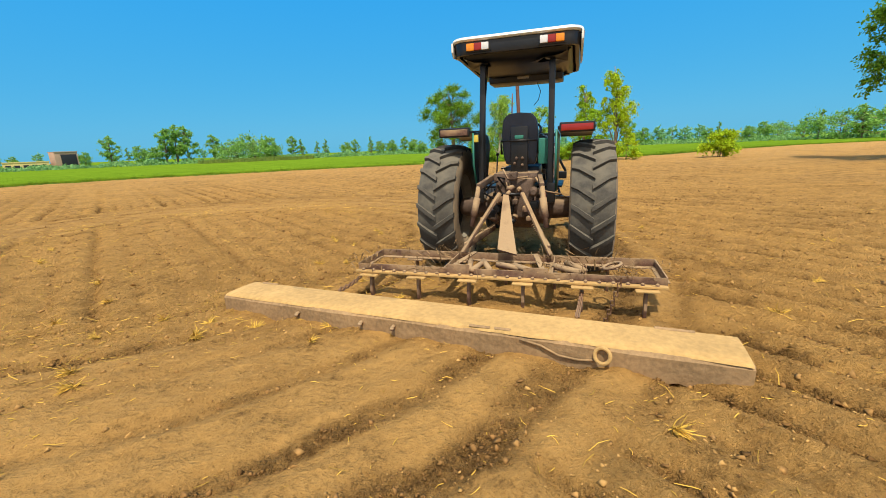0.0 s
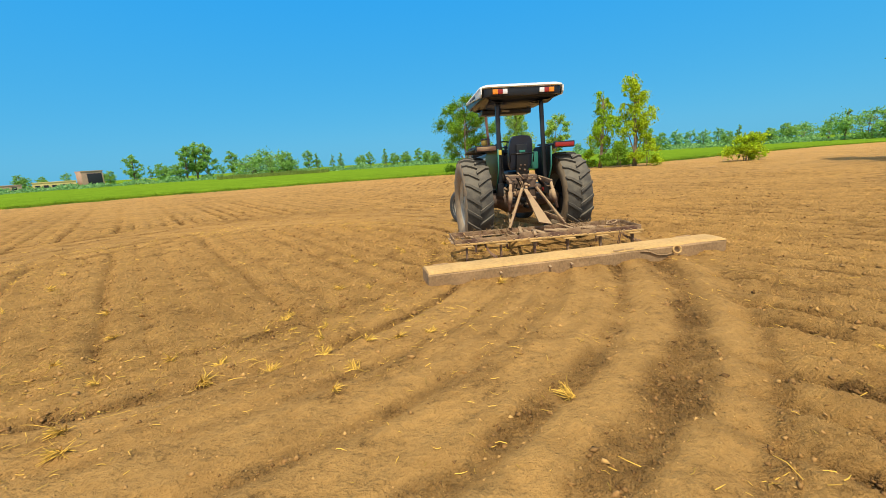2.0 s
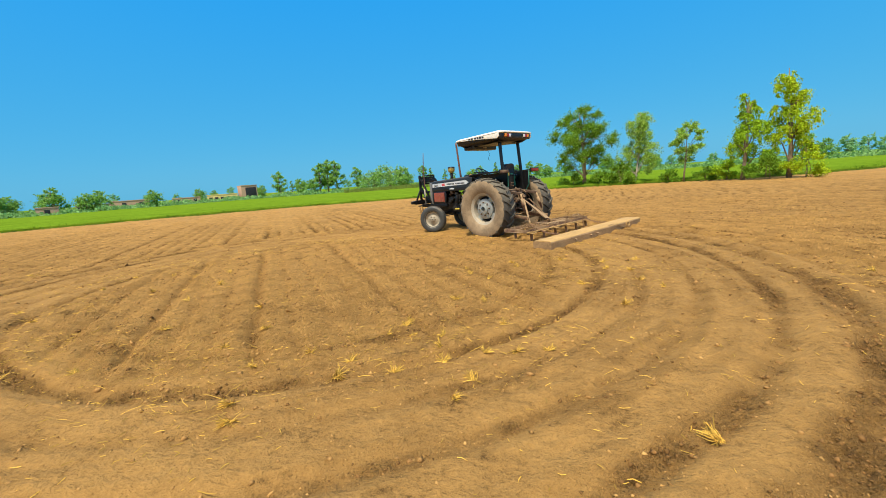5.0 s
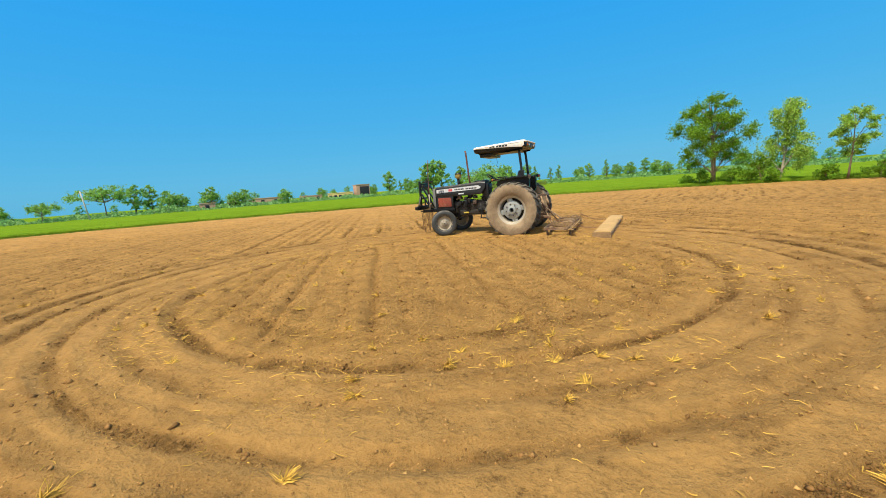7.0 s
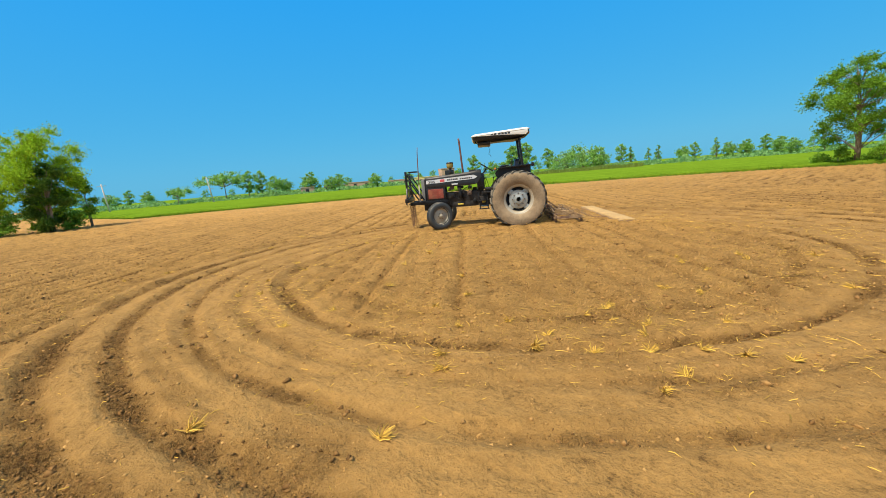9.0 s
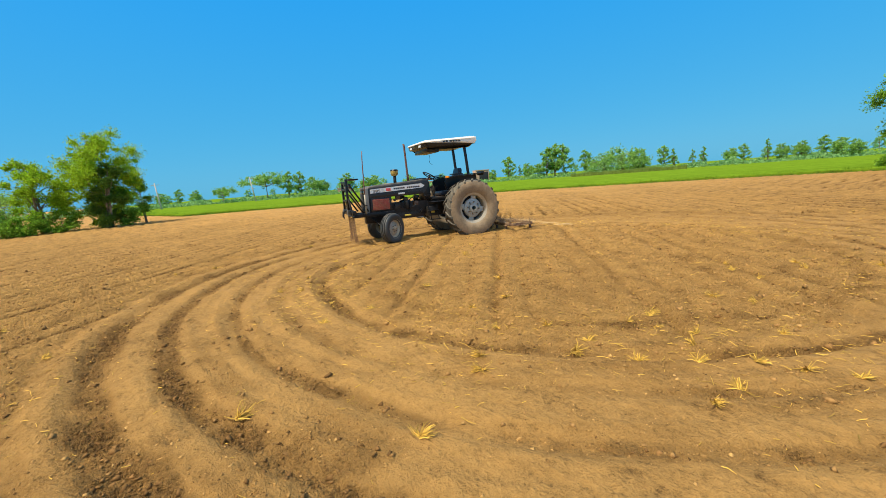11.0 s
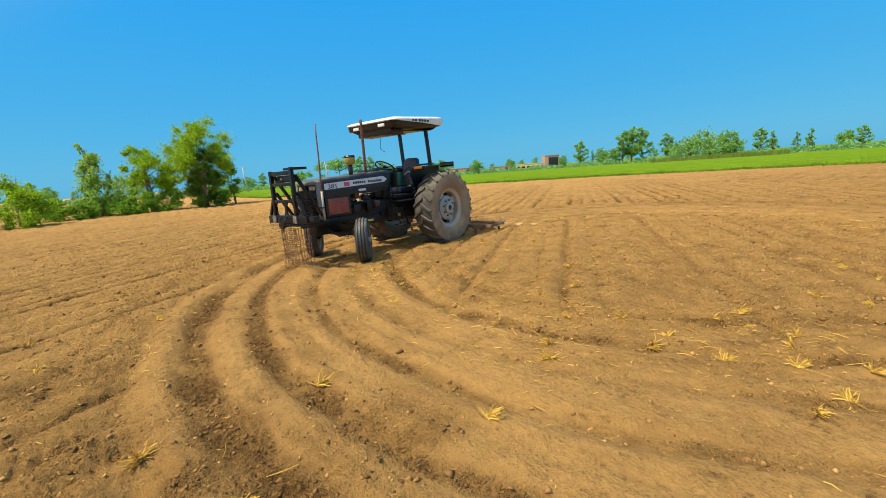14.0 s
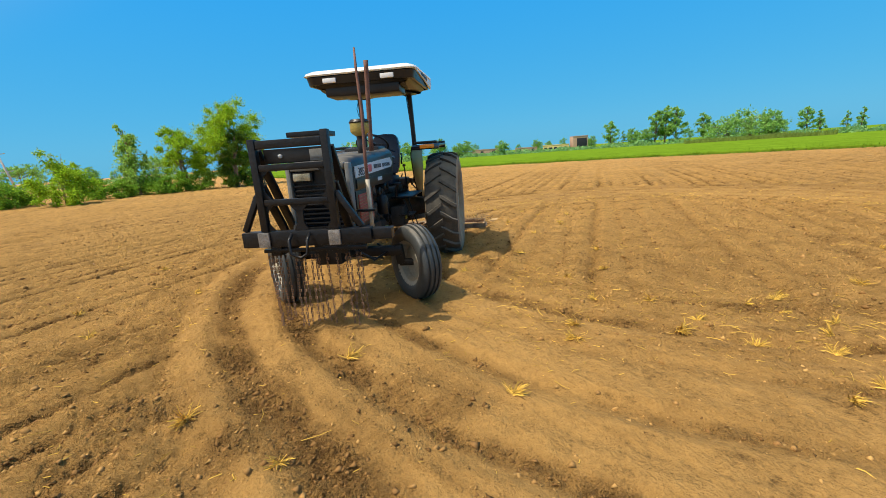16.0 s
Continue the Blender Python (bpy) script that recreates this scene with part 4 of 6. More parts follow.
def front_wheel(side):
    bm = B()
    prof = [(0.22, -0.08), (0.26, -0.105), (0.33, -0.115), (0.37, -0.10), (0.385, -0.085), (0.39, -0.065), (0.372, -0.06), (0.372, -0.045), (0.397, -0.04), (0.40, -0.012), (0.378, -0.008), (0.378, 0.008), (0.40, 0.012), (0.397, 0.04), (0.372, 0.045), (0.372, 0.06), (0.39, 0.065), (0.385, 0.085), (0.37, 0.10), (0.33, 0.115), (0.26, 0.105), (0.22, 0.08)]
    lathe(bm, prof, 44, closed=True)
    w = part("front_wheel", bm, FRONT_RUBBER, TRACTOR, "ribbed narrow grey front tyre", smooth=40)
    bm = B()
    lathe(bm, [(0.24, 0.09), (0.25, 0.1), (0.225, 0.07), (0.2, 0.03), (0.2, -0.06), (0.245, -0.095), (0.2, -0.07), (0.18, 0.02)], 32, closed=True)
    if side < 0:
        bmesh.ops.scale(bm, vec=(1, -1, 1), verts=bm.verts)
        bmesh.ops.reverse_faces(bm, faces=bm.faces)
    part("rim", bm, RIM, w, "dusty pale steel rim")
    bm = B()
    lathe(bm, [(0.2, side * 0.02), (0.15, side * 0.03), (0.10, side * 0.06), (0.055, side * 0.065), (0.05, side * 0.125), (0.02, side * 0.135), (0.02, side * -0.03), (0.2, side * 0.0)], 32, closed=True)
    part("wheel_disc", bm, RIM, w)
    for k in range(6):
        a = 2 * math.pi * k / 6
        bm = B()
        lathe(bm, [(0.011, side * 0.055), (0.011, side * 0.085), (0.005, side * 0.09)], 6, m=Matrix.Translation((0.085 * math.cos(a), 0, 0.085 * math.sin(a))))
        part("wheel_nut", bm, GREASE, w)
    at = (FX, side * FB, FZ)
    w.location = at
    FRONT_WHEELS.append((w, at))


for side in (1, -1):
    rear_wheel(side)
    front_wheel(side)


def P(name, bm, material, label="", parent=None, smooth=35):
    return part(name, bm, material, parent or TRACTOR, label, smooth)


def loft(bm, sections):
    """Closed cross-sections (lists of points) joined into a skin."""
    rings = [[bm.verts.new(p) for p in s] for s in sections]
    n = len(rings[0])
    for a, b in zip(rings, rings[1:]):
        for k in range(n):
            bm.faces.new((a[k], a[(k + 1) % n], b[(k + 1) % n], b[k]))
    bm.faces.new(rings[0])
    bm.faces.new(rings[-1])
    bmesh.ops.recalc_face_normals(bm, faces=bm.faces)
    return bm


def bonnet_section(x, zt, zb, w, r=0.07):
    c = [(x, -w, zb), (x, -w, zt - r)] + [(x, -w + r * (1 - math.cos(a)), zt - r + r * math.sin(a)) for a in (0.5, 1.05, 1.57)]
    return c + [(x, -y, z) for _, y, z in c[::-1]]


def build_bonnet():
    bm = B()
    loft(bm, [bonnet_section(2.70, 1.45, 1.17, 0.27), bonnet_section(2.62, 1.485, 1.17, 0.295), bonnet_section(2.0, 1.515, 1.17, 0.30), bonnet_section(1.35, 1.555, 1.17, 0.305), bonnet_section(1.12, 1.575, 1.2, 0.305), bonnet_section(0.98, 1.56, 1.38, 0.29)])
    bon = P("bonnet", bm, GREY_BONNET, "dusty black bonnet sloping to the front", smooth=40)
    for s in (1, -1):
        bm = B()
        prism(bm, [(2.61, 1.29), (2.61, 1.395), (1.2, 1.46), (1.1, 1.40), (1.15, 1.36), (1.2, 1.345)], s * 0.299, s * 0.311)
        strip = P("side_strip", bm, SILVER, "silver-blue decal strip", bon)
        bm = B()
        box(bm, (1.16, min(s * 0.302, s * 0.309), 1.185), (2.60, max(s * 0.302, s * 0.309), 1.275), 0.003)
        P("side_panel", bm, BLACK, "black lower bonnet panel", bon)
        # the model number on the strip, and bars for the maker's name
        cu = bpy.data.curves.new("number", "FONT")
        cu.body, cu.size, cu.extrude, cu.align_x = "385", 0.105, 0.0015, "LEFT"
        me_ob = bpy.data.objects.new("number_text", cu)
        scene.collection.objects.link(me_ob)
        bpy.context.view_layer.update()
        me = bpy.data.meshes.new_from_object(me_ob.evaluated_get(bpy.context.evaluated_depsgraph_get()))
        bpy.data.objects.remove(me_ob)
        me.materials.append(INK)
        num = new("number", me)
        num.parent = bon
        tagged(num, "dark model number 385")
        num.matrix_basis = pose(2.55, 0.314, 1.307, 90, 0, 180) @ Matrix.Scale(1.35, 4, (1, 0, 0)) if s > 0 else pose(2.2, -0.314, 1.312, 90, 0, 0) @ Matrix.Scale(1.35, 4, (1, 0, 0))
        bm = B()
        box(bm, (2.06, s * 0.309 - 0.004, 1.325), (2.19, s * 0.309 + 0.004, 1.40), 0.003)
        P("badge", bm, PINK, "faded red badge", bon)
        for i in range(14):
            if i in (6,):
                continue
            x0 = 1.98 - i * 0.053
            bm = B()
            z0 = 1.352 + (2.0 - x0) * 0.014
            box(bm, (x0 - 0.042, s * 0.309 - 0.004, z0), (x0, s * 0.309 + 0.004, z0 + 0.042), 0.002)
            P("lettering_bar", bm, INK, "dark bar of lettering", bon)
        bm = B()
        box(bm, (1.68, s * 0.309 - 0.004, 1.215), (1.86, s * 0.309 + 0.004, 1.255), 0.002)
        P("name_plate", bm, SILVER, "small pale plate", bon)
    # front surround and grille
    bm = B()
    for y0, y1 in ((-0.30, -0.255), (0.255, 0.30)):
        box(bm, (2.66, y0, 0.80), (2.76, y1, 1.44), 0.02)
    box(bm, (2.66, -0.254, 1.385), (2.76, 0.254, 1.445), 0.02)
    front = P("grille_surround", bm, GREY_SHELL, "dusty grey surround of the grille")
    bm = B()
    box(bm, (2.60, -0.255, 0.78), (2.68, 0.255, 1.384), 0.0)
    P("radiator", bm, DARK_OPENING, "dark radiator core", front)
    for i in range(11):
        bm = B()
        box(bm, (2.682, -0.25, 0.81 + i * 0.043), (2.735, 0.25, 0.828 + i * 0.043), 0.006)
        P("grille_slat", bm, DARK_STEEL, "", front)
    for y in (-0.15, 0.15):
        bm = B()
        box(bm, (2.69, y - 0.095, 1.285), (2.745, y + 0.095, 1.375), 0.01)
        hl = P("headlamp", bm, BLACK, "rectangular headlamp housing", front)
        bm = B()
        box(bm, (2.742, y - 0.08, 1.297), (2.757, y + 0.08, 1.363), 0.006)
        P("lens", bm, LAMP_GLASS, "yellowed headlamp glass", hl)
    # red side grilles
    for s in (1, -1):
        bm = B()
        box(bm, (2.06, min(s * 0.25, s * 0.296), 0.80), (2.62, max(s * 0.25, s * 0.296), 1.169), 0.012)
        g = P("side_screen", bm, BLACK, "black side screen frame")
        bm = B()
        box(bm, (2.12, s * 0.298 - 0.006, 0.85), (2.57, s * 0.298 + 0.006, 1.13), 0.004)
        P("mesh_panel", bm, RED_GRILL, "faded red mesh panel", g)
        for i in range(9):
            bm = B()
            box(bm, (2.12, s * 0.303 - 0.005, 0.862 + i * 0.030), (2.57, s * 0.303 + 0.005, 0.868 + i * 0.030), 0.002)
            P("mesh_bar", bm, RUST, "", g)


build_bonnet()


def build_chassis():
    bm = B()
    box(bm, (0.95, -0.17, 0.62), (2.15, 0.17, 1.0), 0.04)
    box(bm, (1.1, -0.2, 0.55), (1.9, 0.2, 0.72), 0.05)
    eng = P("engine_block", bm, ENGINE, "greasy dark engine block")
    rng = random.Random(3)
    for s in (1, -1):
        for i in range(13):
            x, z = rng.uniform(1.15, 2.0), rng.uniform(0.7, 1.12)
            bm = B()
            if i % 3:
                r, ln = rng.uniform(0.03, 0.065), rng.uniform(0.05, 0.11)
                lathe(bm, [(r, 0), (r, ln), (r * 0.6, ln + 0.012), (r * 0.6, ln + 0.03)], 14, m=Matrix.Translation((x, s * 0.16, z)) @ Matrix.Scale(s, 4, (0, 1, 0)))
            else:
                box(bm, (x - rng.uniform(0.03, 0.09), min(s * 0.15, s * 0.26), z - 0.04), (x + rng.uniform(0.03, 0.09), max(s * 0.15, s * 0.26), z + rng.uniform(0.03, 0.09)), 0.012)
            P("engine_fitting", bm, (GREASE, DARK_STEEL, BLACK, ENGINE)[i % 4], "", eng)
        for i in range(5):
            x0, z0 = rng.uniform(1.2, 1.9), rng.uniform(0.7, 1.1)
            x1, z1 = x0 + rng.uniform(-0.35, 0.35), z0 + rng.uniform(-0.3, 0.3)
            bm = B()
            tube(bm, [(x0, s * 0.2, z0), ((x0 + x1) / 2, s * 0.27, (z0 + z1) / 2 - 0.05), (x1, s * 0.2, z1)], 0.011, 6)
            P("hose", bm, BLACK, "", eng)
        bm = B()
        lathe(bm, [(0.055, -0.11), (0.06, -0.1), (0.06, 0.09), (0.05, 0.11)], 16, "Z", Matrix.Translation((1.62, s * 0.27, 0.92)))
        P("oil_filter", bm, DARK_STEEL, "", eng)
        bm = B()
        box(bm, (1.55, s * 0.28 - 0.02, 0.62), (1.72, s * 0.28 + 0.02, 0.66), 0.008)
        P("yellow_fitting", bm, YELLOW, "yellow fitting", eng)
    bm = B()
    box(bm, (-0.1, -0.2, 0.55), (1.0, 0.2, 0.98), 0.05)
    box(bm, (0.2, -0.24, 0.98), (0.9, 0.24, 1.06), 0.03)
    P("gearbox", bm, ENGINE, "oily dark gearbox housing")
    bm = B()
    lathe(bm, [(0.10, -0.72), (0.12, -0.66), (0.14, -0.4), (0.22, -0.26), (0.26, -0.2), (0.26, 0.2), (0.22, 0.26), (0.14, 0.4), (0.12, 0.66), (0.10, 0.72)], 24, m=Matrix.Translation((0, 0, RZ)))
    P("rear_axle", bm, GREASE, "brown dusty rear axle housing")
    bm = B()
    box(bm, (1.9, -0.13, 0.5), (2.75, 0.13, 0.80), 0.03)
    P("front_bolster", bm, DARK_STEEL)
    bm = B()
    bar(bm, (FX, -0.6, 0.5), (FX, 0.6, 0.5), 0.10, 0.10, 0.015)
    for s in (1, -1):
        bar(bm, (FX, s * 0.55, 0.56), (FX, s * 0.58, 0.36), 0.09, 0.09, 0.015)
        tube(bm, [(FX, s * 0.56, 0.37), (FX, s * 0.71, 0.37)], 0.04, 10)
    P("front_axle", bm, DARK_STEEL, "black front axle beam")
    bm = B()
    tube(bm, [(FX - 0.2, -0.55, 0.44), (FX - 0.25, 0, 0.46), (FX - 0.2, 0.55, 0.44)], 0.018, 8)
    P("track_rod", bm, DARK_STEEL)
    # steps and battery box
    for s in (1, -1):
        bm = B()
        for x in (0.84, 1.10):
            bar(bm, (x, s * 0.42, 0.92), (x - 0.04 * (x > 1), s * 0.55, 0.48), 0.03, 0.012, 0.003)
        box(bm, (0.80, min(s * 0.42, s * 0.60), 0.465), (1.10, max(s * 0.42, s * 0.60), 0.485), 0.004)
        box(bm, (0.80, min(s * 0.34, s * 0.52), 0.70), (1.10, max(s * 0.34, s * 0.52), 0.715), 0.004)
        P("step", bm, DARK_STEEL, "bent steel mounting step")
        bm = B()
        box(bm, (0.80, min(s * 0.22, s * 0.40), 0.56), (1.08, max(s * 0.22, s * 0.40), 0.82), 0.02)
        bb = P("battery_box", bm, ENGINE, "brown box beside the gearbox")
        bm = B()
        box(bm, (0.90, s * 0.401 - 0.006, 0.64), (1.0, s * 0.401 + 0.006, 0.71), 0.003)
        P("sticker", bm, YELLOW, "yellow sticker", bb)
        bm = B()
        box(bm, (0.15, min(s * 0.22, s * 0.52), 0.92), (1.0, max(s * 0.22, s * 0.52), 0.945), 0.008)
        P("footboard", bm, DARK_STEEL, "dusty steel footboard")
        for i in range(2):
            bm = B()
            tube(bm, [(0.95 + 0.08 * i, s * 0.3, 0.95), (1.0 + 0.08 * i, s * 0.34, 1.12)], 0.012, 6)
            box(bm, (0.97 + 0.08 * i, s * 0.34 - 0.04, 1.11), (1.04 + 0.08 * i, s * 0.34 + 0.04, 1.13), 0.006)
            P("pedal", bm, DARK_STEEL)
    for i, (x, y, t) in enumerate([(0.75, 0.12, 0.1), (0.68, -0.1, -0.06), (0.85, -0.2, 0.04), (0.35, -0.32, 0.12), (0.4, 0.34, 0.1)]):
        bm = B()
        tube(bm, [(x, y, 1.0), (x + t * 0.5, y, 1.18), (x + t, y, 1.32)], 0.009, 6)
        lathe(bm, [(0.005, -0.02), (0.022, -0.012), (0.025, 0.005), (0.012, 0.02)], 10, "Z", Matrix.Translation((x + t, y, 1.335)))
        P("lever", bm, BLACK)


build_chassis()


def build_cab():
    # dash and steering
    bm = B()
    box(bm, (0.9, -0.2, 1.0), (1.12, 0.2, 1.5), 0.04)
    P("dashboard", bm, BLACK, "black dash tower")
    bm = B()
    box(bm, (0.98, -0.22, 1.50), (1.34, 0.22, 1.60), 0.03)
    P("instrument_cowl", bm, BLACK, "black instrument cowl")
    bm = B()
    tube(bm, [(0.98, 0, 1.40), (0.82, 0, 1.62)], 0.022, 10)
    col = P("steering_column", bm, BLACK)
    bm = B()
    m = Matrix.Translation((0.81, 0, 1.64)) @ Matrix.Rotation(radians(-34), 4, "Y") @ Matrix.Rotation(radians(90), 4, "X")
    torus(bm, 0.205, 0.015, 32, 8, m)
    for k in range(3):
        a = 2.1 * k + 0.4
        tube(bm, [m @ Vector((0, 0, 0)), m @ Vector((0.2 * math.cos(a), 0, 0.2 * math.sin(a)))], 0.010, 6)
    lathe(bm, [(0.04, -0.015), (0.045, 0), (0.03, 0.02)], 14, "Y", m)
    P("steering_wheel", bm, BLACK, "black three-spoke steering wheel", col)
    # seat
    bm = B()
    box(bm, (0.12, -0.25, 1.08), (0.60, 0.19, 1.20), 0.05)
    seat = P("seat", bm, NAVY, "dark vinyl driver's seat")
    bm = B()
    loft(bm, [[(x, y, z) for x, y, z in ((-0.02 - t * 0.12, -w - 0.03, 1.22 + t * 0.58), (0.09 - t * 0.12, -w - 0.03, 1.22 + t * 0.58), (0.11 - t * 0.12, -0.03, 1.22 + t * 0.6), (0.09 - t * 0.12, w - 0.03, 1.22 + t * 0.58), (-0.02 - t * 0.12, w - 0.03, 1.22 + t * 0.58), (-0.05 - t * 0.12, -0.03, 1.22 + t * 0.6))] for t, w in ((0, 0.17), (0.2, 0.205), (0.6, 0.215), (0.9, 0.19), (1.0, 0.14))])
    bmesh.ops.bevel(bm, geom=bm.edges[:], offset=0.012, segments=2, affect="EDGES")
    P("backrest", bm, NAVY, "dark blue vinyl seat back", smooth=50)
    for i in range(3):
        bm = B()
        z = 1.40 + i * 0.09
        tube(bm, [(0.065 - i * 0.018, -0.18, z - 0.04), (0.075 - i * 0.018, -0.03, z + 0.03), (0.065 - i * 0.018, 0.12, z - 0.04)], 0.010, 6)
        P("seat_rib", bm, SILVER if i == 1 else NAVY, "", seat)
    bm = B()
    box(bm, (-0.16, -0.13, 1.12), (-0.085, 0.07, 1.66), 0.012)
    fr = P("seat_frame", bm, BLACK, "black steel seat frame")
    bm = B()
    box(bm, (-0.172, -0.08, 1.52), (-0.158, 0.02, 1.56), 0.004)
    P("seat_tag", bm, TEAL, "teal tag on the seat frame", fr)
    for y, z in ((-0.07, 1.3), (0.0, 1.3), (-0.07, 1.22), (0.02, 1.24)):
        bm = B()
        lathe(bm, [(0.018, 0.0), (0.018, 0.02), (0.008, 0.028)], 8, m=Matrix.Translation((-0.16, y, z)) @ Matrix.Rotation(radians(90), 4, "Z"))
        P("bolt", bm, GREASE, "", fr)
    bm = B()
    tube(bm, [(-0.12, -0.24, 1.35), (-0.17, -0.24, 1.5), (-0.17, 0.18, 1.5), (-0.12, 0.18, 1.35)], 0.014, 8)
    P("seat_rail", bm, DARK_STEEL, "", fr)
    bm = B()
    box(bm, (0.1, -0.18, 0.98), (0.45, 0.12, 1.08), 0.03)
    P("seat_base", bm, BLACK)
    # fenders
    for s in (1, -1):
        bm = B()
        out = [(0.58, 1.545), (0.55, 1.575), (0.45, 1.60), (-0.42, 1.63), (-0.42, 1.60), (0.44, 1.57), (0.53, 1.548), (0.56, 1.53)]
        prism(bm, out, s * 0.47, s * 0.86, 0.008)
        fen = P("fender", bm, BLACK, "flat-topped black mudguard")
        bm = B()
        prism(bm, [(0.57, 1.44), (0.53, 1.51), (0.44, 1.565), (-0.40, 1.595), (-0.40, 1.25), (-0.2, 0.92), (0.2, 0.92), (0.42, 1.1)], s * 0.455, s * 0.469)
        P("fender_skirt", bm, BLACK, "black inner mudguard plate", fen)
        bm = B()
        tube(bm, [(-0.41, s * 0.46, 1.60), (-0.41, s * 0.46, 1.25), (-0.21, s * 0.46, 0.92)], 0.012, 6)
        P("fender_edge", bm, TEAL, "teal painted mudguard edge", fen)
        bm = B()
        box(bm, (-0.47, min(s * 0.49, s * 0.85), 1.56), (-0.424, max(s * 0.49, s * 0.85), 1.665), 0.012)
        lamp = P("tail_lamp", bm, BLACK, "dusty black lamp housing", fen)
        bm = B()
        box(bm, (-0.482, min(s * 0.51, s * 0.83), 1.578), (-0.466, max(s * 0.51, s * 0.83), 1.645), 0.006)
        P("lens", bm, RED if s < 0 else RUST, "faded red lamp glass", lamp)
        bm = B()
        box(bm, (0.2, min(s * 0.5, s * 0.82), 1.618), (0.42, max(s * 0.5, s * 0.82), 1.65), 0.012)
        P("fender_pad", bm, BLACK, "", fen)
        bm = B()
        box(bm, (0.56, s * 0.70 - 0.10, 1.545), (0.60, s * 0.70 + 0.10, 1.60), 0.01)
        P("side_lamp", bm, AMBER, "amber side lamp", fen)
    bm = B()
    box(bm, (-0.415, 0.40, 1.50), (-0.40, 0.455, 1.58), 0.004)
    P("reflector", bm, YELLOW, "small yellow reflector")
    bm = B()
    box(bm, (-0.05, -0.36, 1.22), (0.12, -0.24, 1.52), 0.02)
    P("tool_box", bm, TEAL, "teal tool box beside the seat")
    # canopy
    posts = []
    for s in (1, -1):
        bm = B()
        bar(bm, (-0.28, s * 0.40, 0.86), (-0.12, s * 0.385, 2.53), 0.065, 0.065, 0.012)
        box(bm, (-0.33, min(s * 0.36, s * 0.455), 0.80), (-0.20, max(s * 0.36, s * 0.455), 1.02), 0.01)
        P("canopy_post", bm, BLACK, "square black canopy post")
    def canopy_ring(z, grow, dz_front=0.0, nose=0.0):
        pts = []
        for sx, sy in ((-1, -1), (1, -1), (1, 1), (-1, 1)):
            cx, cy, r = (-0.27 if sx < 0 else 1.03), sy * 0.55, 0.115
            a0 = {(-1, -1): 180, (1, -1): 270, (1, 1): 0, (-1, 1): 90}[(sx, sy)]
            for k in range(5):
                a = radians(a0 + k * 22.5)
                x = cx + (r + grow) * math.cos(a)
                pts.append((x, cy + (r + grow) * math.sin(a), z - 0.085 * (x + 0.38) / 1.62 + dz_front * max(0, x) / 1.25))
        return pts
    bm = B()
    loft(bm, [canopy_ring(2.565, -0.02), canopy_ring(2.562, 0.03), canopy_ring(2.578, 0.045), canopy_ring(2.602, 0.035), canopy_ring(2.63, -0.05), canopy_ring(2.64, -0.2)])
    can = P("canopy", bm, WHITE, "white fibreglass sun canopy", smooth=50)
    bm = B()
    lo, mid = canopy_ring(2.435, 0.0, 0.03), canopy_ring(2.55, 0.022)
    hi, hin, lin = canopy_ring(2.561, 0.016), canopy_ring(2.53, -0.03), canopy_ring(2.435, -0.035, 0.03)
    loft(bm, [lin, lo, mid, hi])
    bmesh.ops.delete(bm, geom=[f for f in bm.faces if len(f.verts) > 4], context="FACES")
    rings = [[bm.verts.new(p) for p in r] for r in (lin, hin)]
    n = len(rings[0])
    for k in range(n):
        bm.faces.new((rings[0][k], rings[0][(k + 1) % n], rings[1][(k + 1) % n], rings[1][k]))
    bm.faces.new(rings[1])
    bmesh.ops.remove_doubles(bm, verts=bm.verts, dist=0.0005)
    bmesh.ops.recalc_face_normals(bm, faces=bm.faces)
    P("canopy_skirt", bm, BLACK, "black lining and rim of the canopy", can, smooth=40)
    for s in (1, -1):
        bm = B()
        prism(bm, [(-0.30, 2.43), (-0.36, 2.48), (-0.36, 2.575), (1.08, 2.505), (1.14, 2.495), (1.0, 2.483), (0.3, 2.468)], s * 0.68, s * 0.702, 0.006)
        P("canopy_flank", bm, WHITE, "white tapering canopy flank", can)
    bm = B()
    loft(bm, [canopy_ring(2.50, -0.05), canopy_ring(2.425, -0.08, 0.02), canopy_ring(2.375, -0.2, 0.03), canopy_ring(2.36, -0.36, 0.03)])
    P("canopy_lining", bm, BLACK, "sagging black lining under the canopy", can, smooth=50)
    bm = B()
    box(bm, (0.66, -0.48, 2.25), (1.03, 0.48, 2.46), 0.03)
    P("overhead_box", bm, BLACK, "black box under the canopy front", can)
    bm = B()
    box(bm, (0.654, -0.05, 2.29), (0.662, 0.1, 2.355), 0.003)
    P("overhead_label", bm, RIM, "pale square label", can)
    for y in (-0.36, 0.36):
        bm = B()
        box(bm, (1.15, y - 0.085, 2.39), (1.182, y + 0.085, 2.45), 0.015)
        P("work_lamp", bm, CLEAR, "small frosted work lamp", can)
        s = 1 if y > 0 else -1
        for k, (mt, a, b) in enumerate(((AMBER, 0.43, 0.515), (RED, 0.35, 0.429), (CLEAR, 0.27, 0.349))):
            bm = B()
            box(bm, (-0.425, min(s * a, s * b), 2.465), (-0.385, max(s * a, s * b), 2.54), 0.008)
            P("lamp_lens", bm, mt, ("amber lens", "red lens", "clear lens")[k], can)
        bm = B()
        box(bm, (-0.40, min(s * 0.25, s * 0.53), 2.45), (-0.375, max(s * 0.25, s * 0.53), 2.553), 0.008)
        P("lamp_housing", bm, BLACK, "", can)
